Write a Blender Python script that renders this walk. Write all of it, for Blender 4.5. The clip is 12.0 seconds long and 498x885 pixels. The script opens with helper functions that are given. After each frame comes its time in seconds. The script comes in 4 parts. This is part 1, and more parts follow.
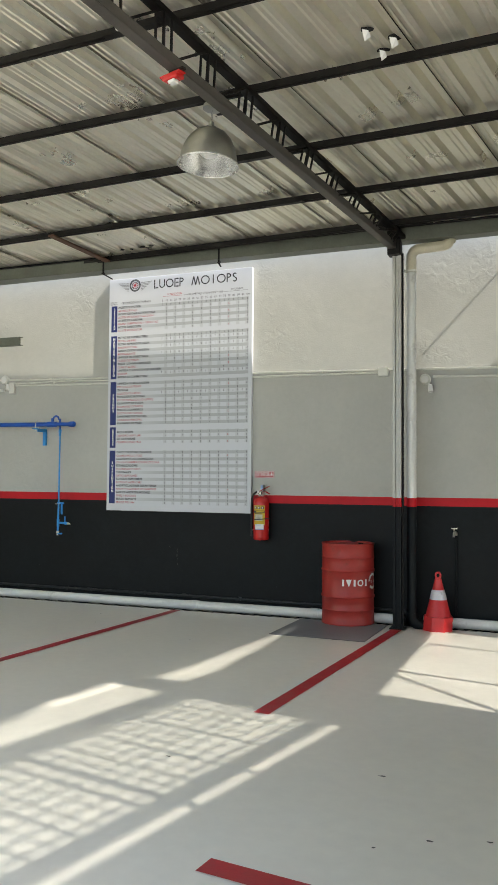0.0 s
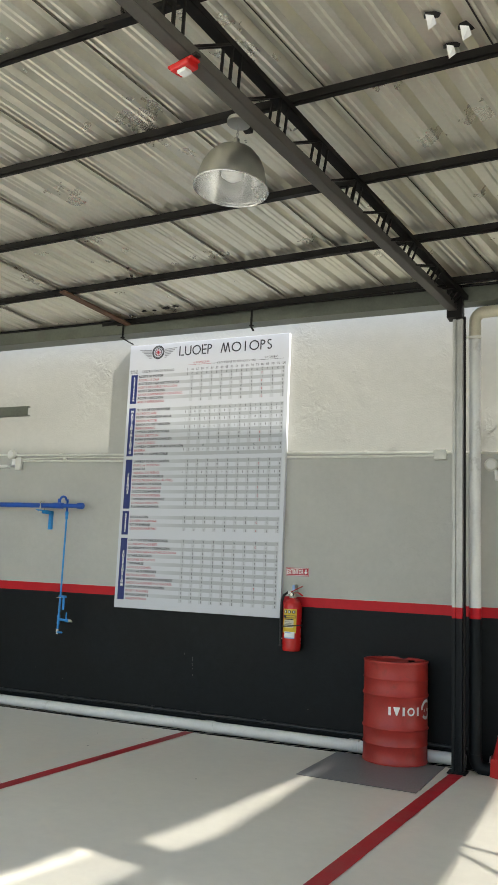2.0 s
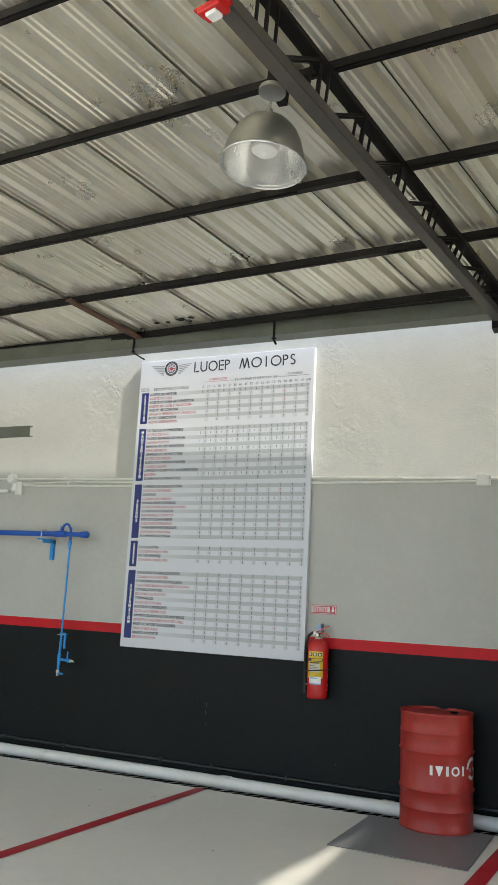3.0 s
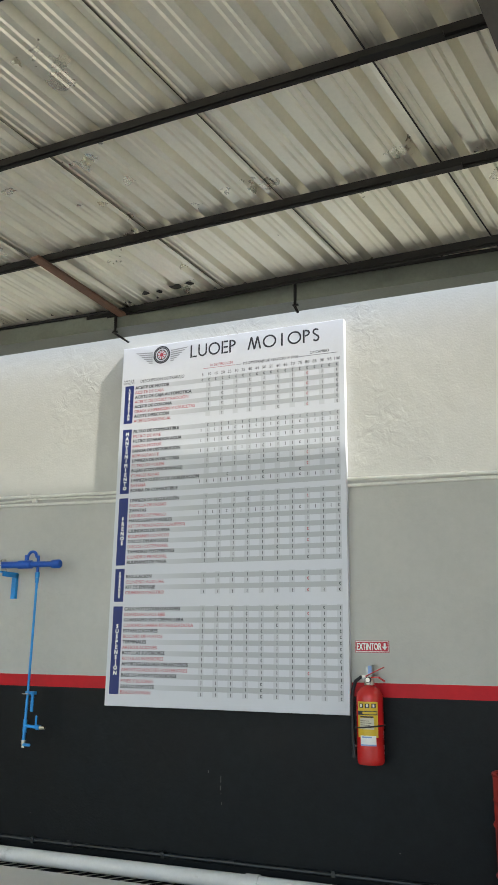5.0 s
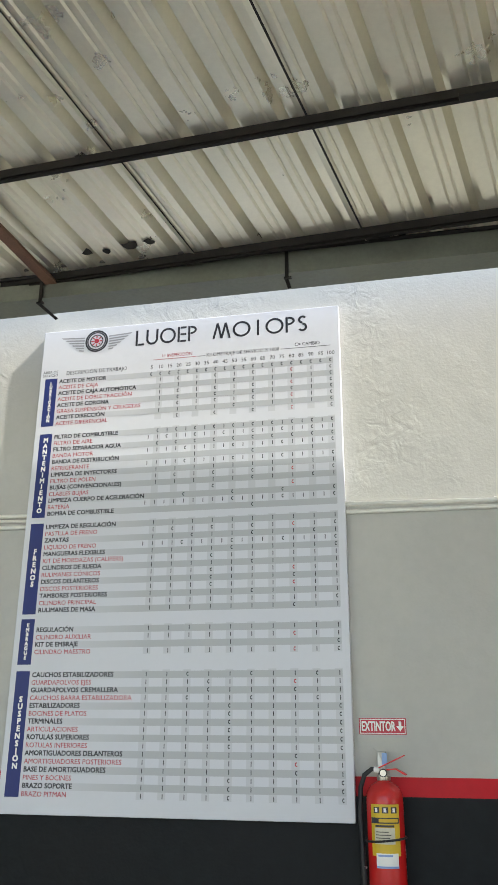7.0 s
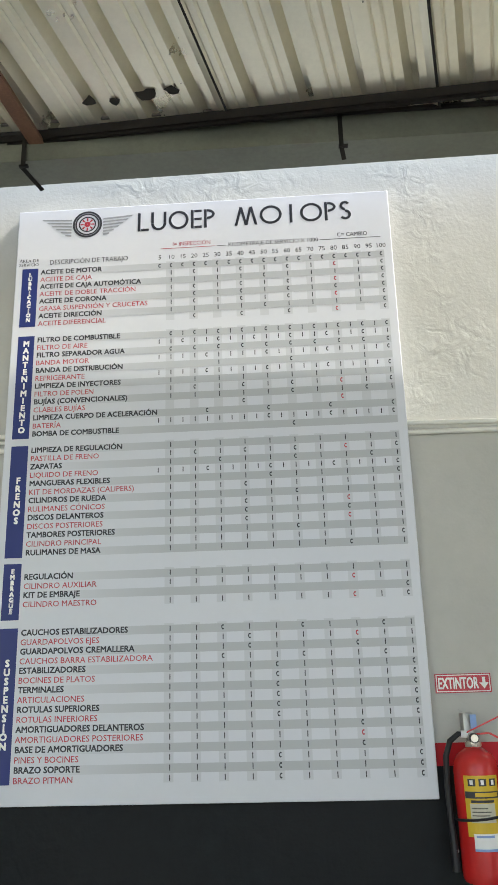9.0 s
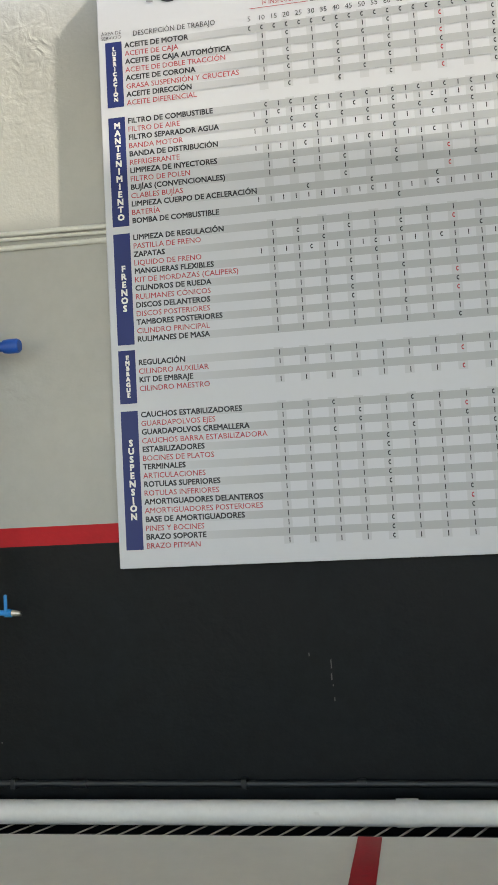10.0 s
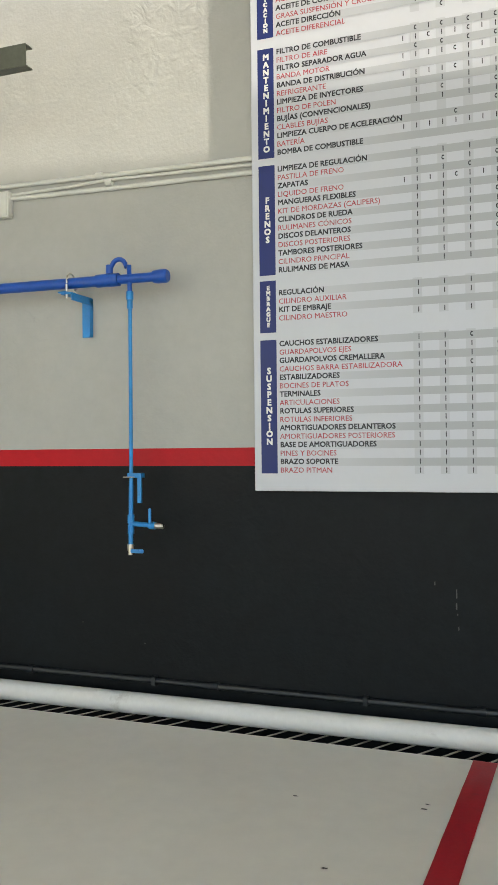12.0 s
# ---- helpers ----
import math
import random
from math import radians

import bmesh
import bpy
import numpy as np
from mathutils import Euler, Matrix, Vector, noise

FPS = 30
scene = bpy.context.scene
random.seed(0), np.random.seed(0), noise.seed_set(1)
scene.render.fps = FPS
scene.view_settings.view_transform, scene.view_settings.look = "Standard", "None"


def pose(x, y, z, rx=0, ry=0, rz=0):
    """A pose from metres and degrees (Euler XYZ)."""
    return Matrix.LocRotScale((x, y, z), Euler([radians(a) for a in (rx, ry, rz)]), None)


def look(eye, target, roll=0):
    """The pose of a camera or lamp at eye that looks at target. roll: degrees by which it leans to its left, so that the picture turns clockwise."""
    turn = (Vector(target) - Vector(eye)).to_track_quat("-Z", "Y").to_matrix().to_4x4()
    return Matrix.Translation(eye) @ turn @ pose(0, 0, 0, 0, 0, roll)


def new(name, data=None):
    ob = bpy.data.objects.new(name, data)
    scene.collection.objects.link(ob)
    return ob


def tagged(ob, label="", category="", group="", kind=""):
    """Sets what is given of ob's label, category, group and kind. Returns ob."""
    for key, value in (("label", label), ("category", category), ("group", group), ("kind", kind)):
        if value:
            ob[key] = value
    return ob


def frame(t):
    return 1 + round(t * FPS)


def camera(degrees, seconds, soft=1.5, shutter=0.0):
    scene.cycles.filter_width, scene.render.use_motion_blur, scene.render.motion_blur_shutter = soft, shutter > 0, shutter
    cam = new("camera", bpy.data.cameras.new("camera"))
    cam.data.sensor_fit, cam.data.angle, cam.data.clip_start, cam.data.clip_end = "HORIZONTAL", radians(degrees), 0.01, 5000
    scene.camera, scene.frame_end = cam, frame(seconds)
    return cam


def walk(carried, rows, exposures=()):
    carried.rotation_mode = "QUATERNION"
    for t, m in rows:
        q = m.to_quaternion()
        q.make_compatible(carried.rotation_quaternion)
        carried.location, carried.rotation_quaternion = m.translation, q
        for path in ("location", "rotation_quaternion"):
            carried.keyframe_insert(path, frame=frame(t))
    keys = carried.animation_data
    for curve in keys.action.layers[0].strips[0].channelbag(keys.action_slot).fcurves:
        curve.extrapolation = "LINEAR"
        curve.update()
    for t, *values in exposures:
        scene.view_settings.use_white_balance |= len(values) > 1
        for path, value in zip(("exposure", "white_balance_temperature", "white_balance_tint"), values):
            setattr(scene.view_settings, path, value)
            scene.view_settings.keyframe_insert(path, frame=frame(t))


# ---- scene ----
cam = camera(34.0, 12.0)
PATH = [
    (0, (0.367, -2.152, 1.593), (-0.356, -0.29, 1.682), 0.4),
    (0.5, (0.337, -1.813, 1.577), (-0.417, 0.035, 1.704), 0.7),
    (1, (0.28, -1.441, 1.594), (-0.509, 0.392, 1.724), 1.1),
    (1.5, (0.143, -1.121, 1.625), (-0.645, 0.707, 1.823), 1.5),
    (2, (-0.014, -0.828, 1.663), (-0.834, 0.97, 1.968), 2.4),
    (2.5, (-0.185, -0.514, 1.651), (-1.028, 1.262, 2.02), 2.8),
    (3, (-0.449, -0.202, 1.697), (-1.282, 1.576, 2.077), 2.9),
    (5, (-1.596, 1.158, 1.58), (-2.32, 2.953, 2.084), 0.8),
    (5.5, (-1.91, 1.473, 1.584), (-2.571, 3.293, 2.087), -0.4),
    (6, (-2.145, 1.839, 1.621), (-2.758, 3.67, 2.143), -0.7),
    (6.5, (-2.477, 2.099, 1.611), (-2.965, 3.948, 2.195), -0.6),
    (7, (-2.777, 2.412, 1.6), (-3.16, 4.256, 2.276), 0.4),
    (7.2, (-2.877, 2.548, 1.608), (-3.236, 4.383, 2.318), 0.9),
    (8.8, (-3.64, 3.191, 1.638), (-3.797, 5.06, 2.331), -1.0),
    (9, (-3.706, 3.198, 1.634), (-3.819, 5.107, 2.219), -1.5),
    (9.5, (-3.841, 3.166, 1.588), (-3.949, 5.144, 1.863), -2.5),
    (10, (-3.934, 3.143, 1.508), (-4.218, 5.119, 1.634), -3.0),
    (10.5, (-3.975, 3.139, 1.413), (-4.501, 5.065, 1.53), -2.7),
    (11, (-3.953, 3.136, 1.413), (-4.619, 5.021, 1.495), -1.8),
    (11.5, (-3.889, 3.115, 1.414), (-4.576, 4.993, 1.461), -1.0),
    (12, (-3.797, 3.058, 1.407), (-4.461, 4.945, 1.415), -0.6),
]
walk(cam, [(t, look(eye, target, roll)) for t, eye, target, roll in PATH],
     exposures=[(0, 1.40, 7250, 9), (3, 1.51, 7050, 9), (5.5, 1.57, 6950, 9.5), (7, 1.6, 6950, 10), (9, 1.57, 7050, 9.5), (10.5, 1.59, 7500, 11), (12, 1.72, 7500, 11)])

# ---- world and sun ----
SUN = Vector((-0.95, 0.20, -1.0)).normalized()
world = bpy.data.worlds.new("world")
scene.world = world
world.use_nodes = True
wn = world.node_tree
sky = wn.nodes.new("ShaderNodeTexSky")
sky.sky_type, sky.sun_disc = "NISHITA", False
sky.sun_elevation, sky.sun_rotation = math.asin(-SUN.z), math.atan2(-SUN.x, -SUN.y)
wn.links.new(sky.outputs[0], wn.nodes["Background"].inputs[0])
wn.nodes["Background"].inputs[1].default_value = 0.15
sun = new("sun", bpy.data.lights.new("sun", "SUN"))
sun.data.energy, sun.data.angle, sun.data.color = 3.1, radians(1.0), (1.0, 0.995, 0.98)
sun.matrix_world = look((12, -2, 14), Vector((12, -2, 14)) + SUN)


# ---- materials ----
def mat(name, color, rough=0.5, metal=0.0, vary=0.12, scale=3.0, bump=0.0, bscale=40.0, stain=None, amount=0.0, sscale=1.5, each=0.0):
    """A painted, plastic or metal surface: grain at two scales, fine relief and stains of another colour."""
    m = bpy.data.materials.new(name)
    m.use_nodes = True
    nt = m.node_tree
    b = nt.nodes["Principled BSDF"]
    b.inputs["Metallic"].default_value = metal
    co = nt.nodes.new("ShaderNodeTexCoord")
    geo = nt.nodes.new("ShaderNodeNewGeometry")

    def tex(s, detail=5.0, rgh=0.6):
        n = nt.nodes.new("ShaderNodeTexNoise")
        n.inputs["Scale"].default_value, n.inputs["Detail"].default_value, n.inputs["Roughness"].default_value = s, detail, rgh
        nt.links.new(geo.outputs["Position"], n.inputs["Vector"])
        return n

    def mix(kind, fac, a, c):
        n = nt.nodes.new("ShaderNodeMix")
        n.data_type, n.blend_type = "RGBA", kind
        for sock, v in ((n.inputs[0], fac), (n.inputs[6], a), (n.inputs[7], c)):
            if isinstance(v, (float, int)):
                sock.default_value = v
            elif isinstance(v, tuple):
                sock.default_value = v
            else:
                nt.links.new(v, sock)
        return n.outputs[2]

    def ramp(src, lo, hi, a=0.0, c=1.0):
        n = nt.nodes.new("ShaderNodeMapRange")
        n.inputs[1].default_value, n.inputs[2].default_value, n.inputs[3].default_value, n.inputs[4].default_value = lo, hi, a, c
        nt.links.new(src, n.inputs[0])
        return n.outputs[0]

    big, fine = tex(scale), tex(scale * 14, 4)
    col = (*color, 1.0)
    g1 = ramp(big.outputs[0], 0.3, 0.7, 1 - vary, 1 + vary)
    g2 = ramp(fine.outputs[0], 0.3, 0.7, 1 - vary * 0.5, 1 + vary * 0.5)
    both = nt.nodes.new("ShaderNodeMath")
    both.operation = "MULTIPLY"
    nt.links.new(g1, both.inputs[0]), nt.links.new(g2, both.inputs[1])
    c = mix("MULTIPLY", 1.0, col, both.outputs[0])
    if stain:
        s = tex(sscale, 8, 0.7)
        c = mix("MIX", ramp(s.outputs[0], 0.62 - amount * 0.25, 0.78 - amount * 0.2, 0, 0.85), c, (*stain, 1.0))
    nt.links.new(c, b.inputs["Base Color"])
    nt.links.new(ramp(big.outputs[0], 0.3, 0.7, max(rough - 0.07, 0.03), min(rough + 0.08, 1)), b.inputs["Roughness"])
    if bump:
        bt, bn = tex(bscale, 4, 0.55), nt.nodes.new("ShaderNodeBump")
        bn.inputs["Strength"].default_value, bn.inputs["Distance"].default_value = 1.0, bump
        nt.links.new(bt.outputs[0], bn.inputs["Height"])
        nt.links.new(bn.outputs[0], b.inputs["Normal"])
    return m


def plaster(name, color, rough, vary, patch=0.006):
    """Painted plaster: fine roller grain, and rougher patches where the trowel left ridges."""
    m = mat(name, color, rough, 0.0, vary, 1.3)
    nt = m.node_tree
    b = nt.nodes["Principled BSDF"]
    geo = nt.nodes.new("ShaderNodeNewGeometry")
    grain, ridge, where = (nt.nodes.new("ShaderNodeTexNoise") for _ in range(3))
    for n, s, d, dist in ((grain, 55, 3, 0.0), (ridge, 11, 5, 0.9), (where, 1.1, 3, 0.4)):
        n.inputs["Scale"].default_value, n.inputs["Detail"].default_value, n.inputs["Distortion"].default_value = s, d, dist
        nt.links.new(geo.outputs["Position"], n.inputs["Vector"])
    mask = nt.nodes.new("ShaderNodeMapRange")
    mask.inputs[1].default_value, mask.inputs[2].default_value = 0.47, 0.66
    nt.links.new(where.outputs[0], mask.inputs[0])
    mul = nt.nodes.new("ShaderNodeMath")
    mul.operation = "MULTIPLY"
    nt.links.new(ridge.outputs[0], mul.inputs[0]), nt.links.new(mask.outputs[0], mul.inputs[1])
    b1, b2 = nt.nodes.new("ShaderNodeBump"), nt.nodes.new("ShaderNodeBump")
    b1.inputs["Distance"].default_value, b2.inputs["Distance"].default_value = 0.0012, patch
    nt.links.new(grain.outputs[0], b1.inputs["Height"]), nt.links.new(mul.outputs[0], b2.inputs["Height"])
    nt.links.new(b1.outputs[0], b2.inputs["Normal"]), nt.links.new(b2.outputs[0], b.inputs["Normal"])
    return m


M_WALL = plaster("wall_paint_grey_white", (0.45, 0.45, 0.415), 0.65, 0.05, 0.009)
M_BLACK = plaster("wall_paint_black", (0.0048, 0.0068, 0.0077), 0.55, 0.45, 0.003)
M_BLACK.node_tree.nodes["Principled BSDF"].inputs["Specular IOR Level"].default_value = 0.22
M_RED = plaster("wall_paint_red", (0.50, 0.008, 0.016), 0.5, 0.1, 0.003)
M_RED.node_tree.nodes["Principled BSDF"].inputs["Specular IOR Level"].default_value = 0.25
M_FLOOR = mat("epoxy_floor", (0.76, 0.735, 0.65), 0.34, 0, 0.05, 0.8, 0.0006, 9)
M_GROUND = mat("concrete_ground", (0.42, 0.41, 0.38), 0.8, 0, 0.15, 0.6, 0.002, 30)
M_LINE = mat("floor_paint_red", (0.42, 0.014, 0.024), 0.4, 0, 0.12, 6, 0.0003, 60, (0.22, 0.03, 0.035), 0.15, 9)
M_SHEET = mat("galvanised_sheet", (0.81, 0.78, 0.67), 0.32, 0.8, 0.05, 2.5, 0.0005, 14)


def streaks(m, lean):
    """Dirt drawn out along the fall of the roof, and a little rust."""
    nt = m.node_tree
    b = nt.nodes["Principled BSDF"]
    src = b.inputs["Base Color"].links[0].from_socket
    geo = nt.nodes.new("ShaderNodeNewGeometry")
    mp = nt.nodes.new("ShaderNodeMapping")
    mp.inputs["Rotation"].default_value = (0, 0, math.atan(lean))
    mp.inputs["Scale"].default_value = (1, 0.06, 1)
    nt.links.new(geo.outputs["Position"], mp.inputs["Vector"])
    for scale, lo, hi, color, vec in ((16, 0.5, 0.85, (0.40, 0.37, 0.28, 1), mp.outputs[0]), (60, 0.55, 0.9, (0.82, 0.80, 0.74, 1), mp.outputs[0]), (1.1, 0.6, 0.8, (0.36, 0.27, 0.14, 1), geo.outputs["Position"])):
        n, r, x = nt.nodes.new("ShaderNodeTexNoise"), nt.nodes.new("ShaderNodeMapRange"), nt.nodes.new("ShaderNodeMix")
        n.inputs["Scale"].default_value, n.inputs["Detail"].default_value = scale, 5
        nt.links.new(vec, n.inputs["Vector"])
        r.inputs[1].default_value, r.inputs[2].default_value, r.inputs[4].default_value = lo, hi, 0.4
        nt.links.new(n.outputs[0], r.inputs[0])
        x.data_type = "RGBA"
        x.inputs[7].default_value = color
        nt.links.new(r.outputs[0], x.inputs[0])
        nt.links.new(src, x.inputs[6])
        src = x.outputs[2]
    # rust creeping up from the low ends of the sheets
    sep, low, n, spot, amount, x = (nt.nodes.new("ShaderNode" + k) for k in ("SeparateXYZ", "MapRange", "TexNoise", "MapRange", "Math", "Mix"))
    nt.links.new(geo.outputs["Position"], sep.inputs[0]), nt.links.new(sep.outputs[1], low.inputs[0])
    low.inputs[1].default_value, low.inputs[2].default_value = 6.0, 6.55
    n.inputs["Scale"].default_value, n.inputs["Detail"].default_value = 1.5, 4
    nt.links.new(geo.outputs["Position"], n.inputs["Vector"]), nt.links.new(n.outputs[0], spot.inputs[0])
    spot.inputs[1].default_value, spot.inputs[2].default_value, spot.inputs[4].default_value = 0.52, 0.68, 0.9
    amount.operation, x.data_type = "MULTIPLY", "RGBA"
    nt.links.new(low.outputs[0], amount.inputs[0]), nt.links.new(spot.outputs[0], amount.inputs[1])
    x.inputs[7].default_value = (0.32, 0.17, 0.06, 1)
    nt.links.new(amount.outputs[0], x.inputs[0]), nt.links.new(src, x.inputs[6])
    nt.links.new(x.outputs[2], b.inputs["Base Color"])

(M_SHEET, 0.225)
# near-black for torn holes, and for shade painted on the sheet laps
M_HOLE_LAP = mat("dark_hole_and_lap_shade", (0.02, 0.018, 0.015), 0.9)
M_STEEL = mat("dark_painted_steel", (0.007, 0.006, 0.0055), 0.5, 0.0, 0.25, 6, 0.0006, 60, (0.03, 0.018, 0.012), 0.15, 6)
M_STEEL.node_tree.nodes["Principled BSDF"].inputs["Specular IOR Level"].default_value = 0.2
M_CHORD = mat("brown_grey_painted_steel", (0.075, 0.068, 0.06), 0.5, 0.1, 0.15, 4, 0.0005, 60)
M_BROWN = mat("rust_brown_steel", (0.13, 0.065, 0.04), 0.7, 0.1, 0.3, 7)
M_GUTTER = mat("gutter_zinc", (0.125, 0.135, 0.11), 0.45, 0.4, 0.15, 3, 0.0005, 50, (0.12, 0.11, 0.09), 0.2, 4)
M_COLUMN = mat("column_grey_paint", (0.46, 0.46, 0.43), 0.45, 0.2, 0.12, 5, 0.0004, 60)
M_BOARD = mat("board_white_print", (0.60, 0.62, 0.66), 0.35, 0, 0.02, 2)
M_BAND = mat("board_grey_print", (0.42, 0.44, 0.46), 0.35, 0, 0.02, 2)
def fade_in(m, x0, x1, paper):
    """Print that fades in from plain paper towards one side."""
    nt = m.node_tree
    b = nt.nodes["Principled BSDF"]
    src = b.inputs["Base Color"].links[0].from_socket
    geo, sep = nt.nodes.new("ShaderNodeNewGeometry"), nt.nodes.new("ShaderNodeSeparateXYZ")
    r, x = nt.nodes.new("ShaderNodeMapRange"), nt.nodes.new("ShaderNodeMix")
    nt.links.new(geo.outputs["Position"], sep.inputs[0])
    nt.links.new(sep.outputs[0], r.inputs[0])
    r.inputs[1].default_value, r.inputs[2].default_value = x0, x1
    x.data_type = "RGBA"
    x.inputs[6].default_value = (*paper, 1)
    nt.links.new(r.outputs[0], x.inputs[0]), nt.links.new(src, x.inputs[7])
    nt.links.new(x.outputs[2], b.inputs["Base Color"])


fade_in(M_BAND, -4.95, -4.3, (0.60, 0.62, 0.66))
M_EMBLEM = mat("emblem_grey_print", (0.30, 0.31, 0.33), 0.4)
M_TINT = mat("board_pale_grey_print", (0.52, 0.54, 0.57), 0.35, 0, 0.02, 2)
M_BLUE = mat("board_blue_print", (0.007, 0.022, 0.15), 0.5, 0, 0.04, 3)
M_INK = mat("black_ink", (0.022, 0.024, 0.032), 0.4)
M_REDINK = mat("red_ink", (0.42, 0.03, 0.05), 0.4)
M_WHITE = mat("white_print", (0.78, 0.78, 0.76), 0.4, 0, 0.03)
M_PVC = mat("white_pvc", (0.74, 0.74, 0.71), 0.35, 0, 0.06, 3, 0, 40, (0.42, 0.40, 0.36), 0.1, 5)
M_CREAM = mat("cream_pvc", (0.60, 0.55, 0.42), 0.4, 0, 0.08, 4)
M_CONDUIT = mat("painted_conduit", (0.68, 0.68, 0.62), 0.45, 0, 0.06, 6)
M_AIR = mat("blue_pipe_paint", (0.002, 0.08, 0.41), 0.35, 0, 0.1, 7, 0.0003, 70)
M_AIR2 = mat("light_blue_paint", (0.005, 0.25, 0.62), 0.38, 0, 0.12, 9, 0.0003, 70)
M_BRASS = mat("nickel_brass", (0.55, 0.52, 0.45), 0.3, 0.9, 0.1, 20)
M_DRUM = mat("red_drum_paint", (0.38, 0.03, 0.023), 0.42, 0.0, 0.13, 5, 0.0006, 22, (0.19, 0.03, 0.02), 0.2, 5)
M_CONE = mat("red_cone_plastic", (0.55, 0.025, 0.028), 0.4, 0, 0.1, 6, 0.0003, 50, (0.4, 0.02, 0.02), 0.2, 12)
M_REFLECT = mat("reflective_band", (0.62, 0.62, 0.65), 0.3, 0.2, 0.12, 12)
M_EXT = mat("extinguisher_red", (0.54, 0.018, 0.017), 0.22, 0.0, 0.06, 6)
M_YELLOW = mat("yellow_label", (0.62, 0.42, 0.02), 0.4, 0, 0.05)
M_RUBBER = mat("black_rubber", (0.012, 0.012, 0.013), 0.55)
M_PAPER = mat("cream_label", (0.55, 0.53, 0.42), 0.5)
M_LBLUE = mat("pale_blue_label", (0.22, 0.35, 0.62), 0.5)
M_ALU = mat("brushed_aluminium", (0.44, 0.44, 0.41), 0.4, 1.0, 0.08, 12, 0.0002, 90)
M_REFL = mat("white_reflector", (0.72, 0.72, 0.70), 0.22, 0.75, 0.04, 6)
M_MAT = mat("grey_floor_plate", (0.2, 0.205, 0.21), 0.45, 0.1, 0.15, 5, 0.001, 40, (0.2, 0.2, 0.19), 0.25, 5)
M_GRATE = mat("dirty_drain", (0.025, 0.023, 0.02), 0.85, 0, 0.3, 9, 0.002, 40)
M_LOWPIPE = mat("black_pipe_paint", (0.014, 0.018, 0.020), 0.4, 0, 0.2, 9)
M_CHIP = mat("bared_plaster", (0.11, 0.115, 0.11), 0.8)
M_BAR = mat("worn_grate_steel", (0.5, 0.47, 0.4), 0.5, 0.5, 0.2, 12)
M_SIGNRED = mat("sign_red", (0.45, 0.012, 0.03), 0.4, 0, 0.05)
M_LAMPGLASS = mat("frosted_bulb", (0.8, 0.8, 0.78), 0.25, 0, 0.02)


# ---- builders ----
def part(name, bm, material, parent=None, label="", smooth=False):
    me = bpy.data.meshes.new(name)
    bm.normal_update()
    bm.to_mesh(me)
    bm.free()
    for m in material if isinstance(material, (list, tuple)) else [material]:
        me.materials.append(m)
    if smooth:
        me.shade_smooth()
        me.set_sharp_from_angle(angle=radians(40))
    ob = new(name, me)
    if parent:
        ob.parent = parent
    if label:
        ob["label"] = label
    return ob


def thing(name, label, category, group="", kind="", at=(0, 0, 0)):
    ob = tagged(new(name), label, category, group, kind)
    ob.location = at
    return ob


def box(x0, x1, y0, y1, z0, z1, bevel=0.0, bm=None):
    bm = bm or bmesh.new()
    r = bmesh.ops.create_cube(bm, size=1.0, matrix=Matrix.Translation(((x0 + x1) / 2, (y0 + y1) / 2, (z0 + z1) / 2)) @ Matrix.Diagonal((x1 - x0, y1 - y0, z1 - z0, 1)))
    if bevel:
        es = list({e for v in r["verts"] for e in v.link_edges})
        bmesh.ops.bevel(bm, geom=es, offset=bevel, segments=2, affect="EDGES", profile=0.5)
    return bm


def beam(p, q, w, h, bm=None, bevel=0.0):
    """A straight bar of w by h from p to q, upright side h."""
    bm = bm or bmesh.new()
    p, q = Vector(p), Vector(q)
    d = (q - p)
    r = bmesh.ops.create_cube(bm, size=1.0)
    yax = d.normalized()
    ref = Vector((0, 0, 1)) if abs(yax.z) < 0.95 else Vector((0, 1, 0))
    xax = yax.cross(ref).normalized()
    zax = xax.cross(yax)
    m = Matrix.Translation((p + q) / 2) @ Matrix((xax, yax, zax)).transposed().to_4x4() @ Matrix.Diagonal((w, d.length, h, 1))
    bmesh.ops.transform(bm, matrix=m, verts=r["verts"])
    if bevel:
        bmesh.ops.bevel(bm, geom=list({e for v in r["verts"] for e in v.link_edges}), offset=bevel, segments=2, affect="EDGES")
    return bm


def tube(points, r, bm=None, n=14, cap=True):
    """A round bar or pipe through points."""
    bm = bm or bmesh.new()
    pts = [Vector(p) for p in points]
    rings, side = [], None
    for i, p in enumerate(pts):
        d = (pts[min(i + 1, len(pts) - 1)] - pts[max(i - 1, 0)]).normalized()
        if side is None:
            side = d.cross(Vector((0, 0, 1)) if abs(d.z) < 0.9 else Vector((1, 0, 0))).normalized()
        side = (side - d * side.dot(d)).normalized()
        up = d.cross(side)
        rr = r[i] if isinstance(r, (list, tuple)) else r
        rings.append([bm.verts.new(p + rr * (math.cos(a) * side + math.sin(a) * up)) for a in (2 * math.pi * k / n for k in range(n))])
    for a, b in zip(rings, rings[1:]):
        for k in range(n):
            bm.faces.new((a[k], a[(k + 1) % n], b[(k + 1) % n], b[k]))
    if cap:
        bm.faces.new(rings[0][::-1])
        bm.faces.new(rings[-1])
    bmesh.ops.recalc_face_normals(bm, faces=bm.faces)
    return bm


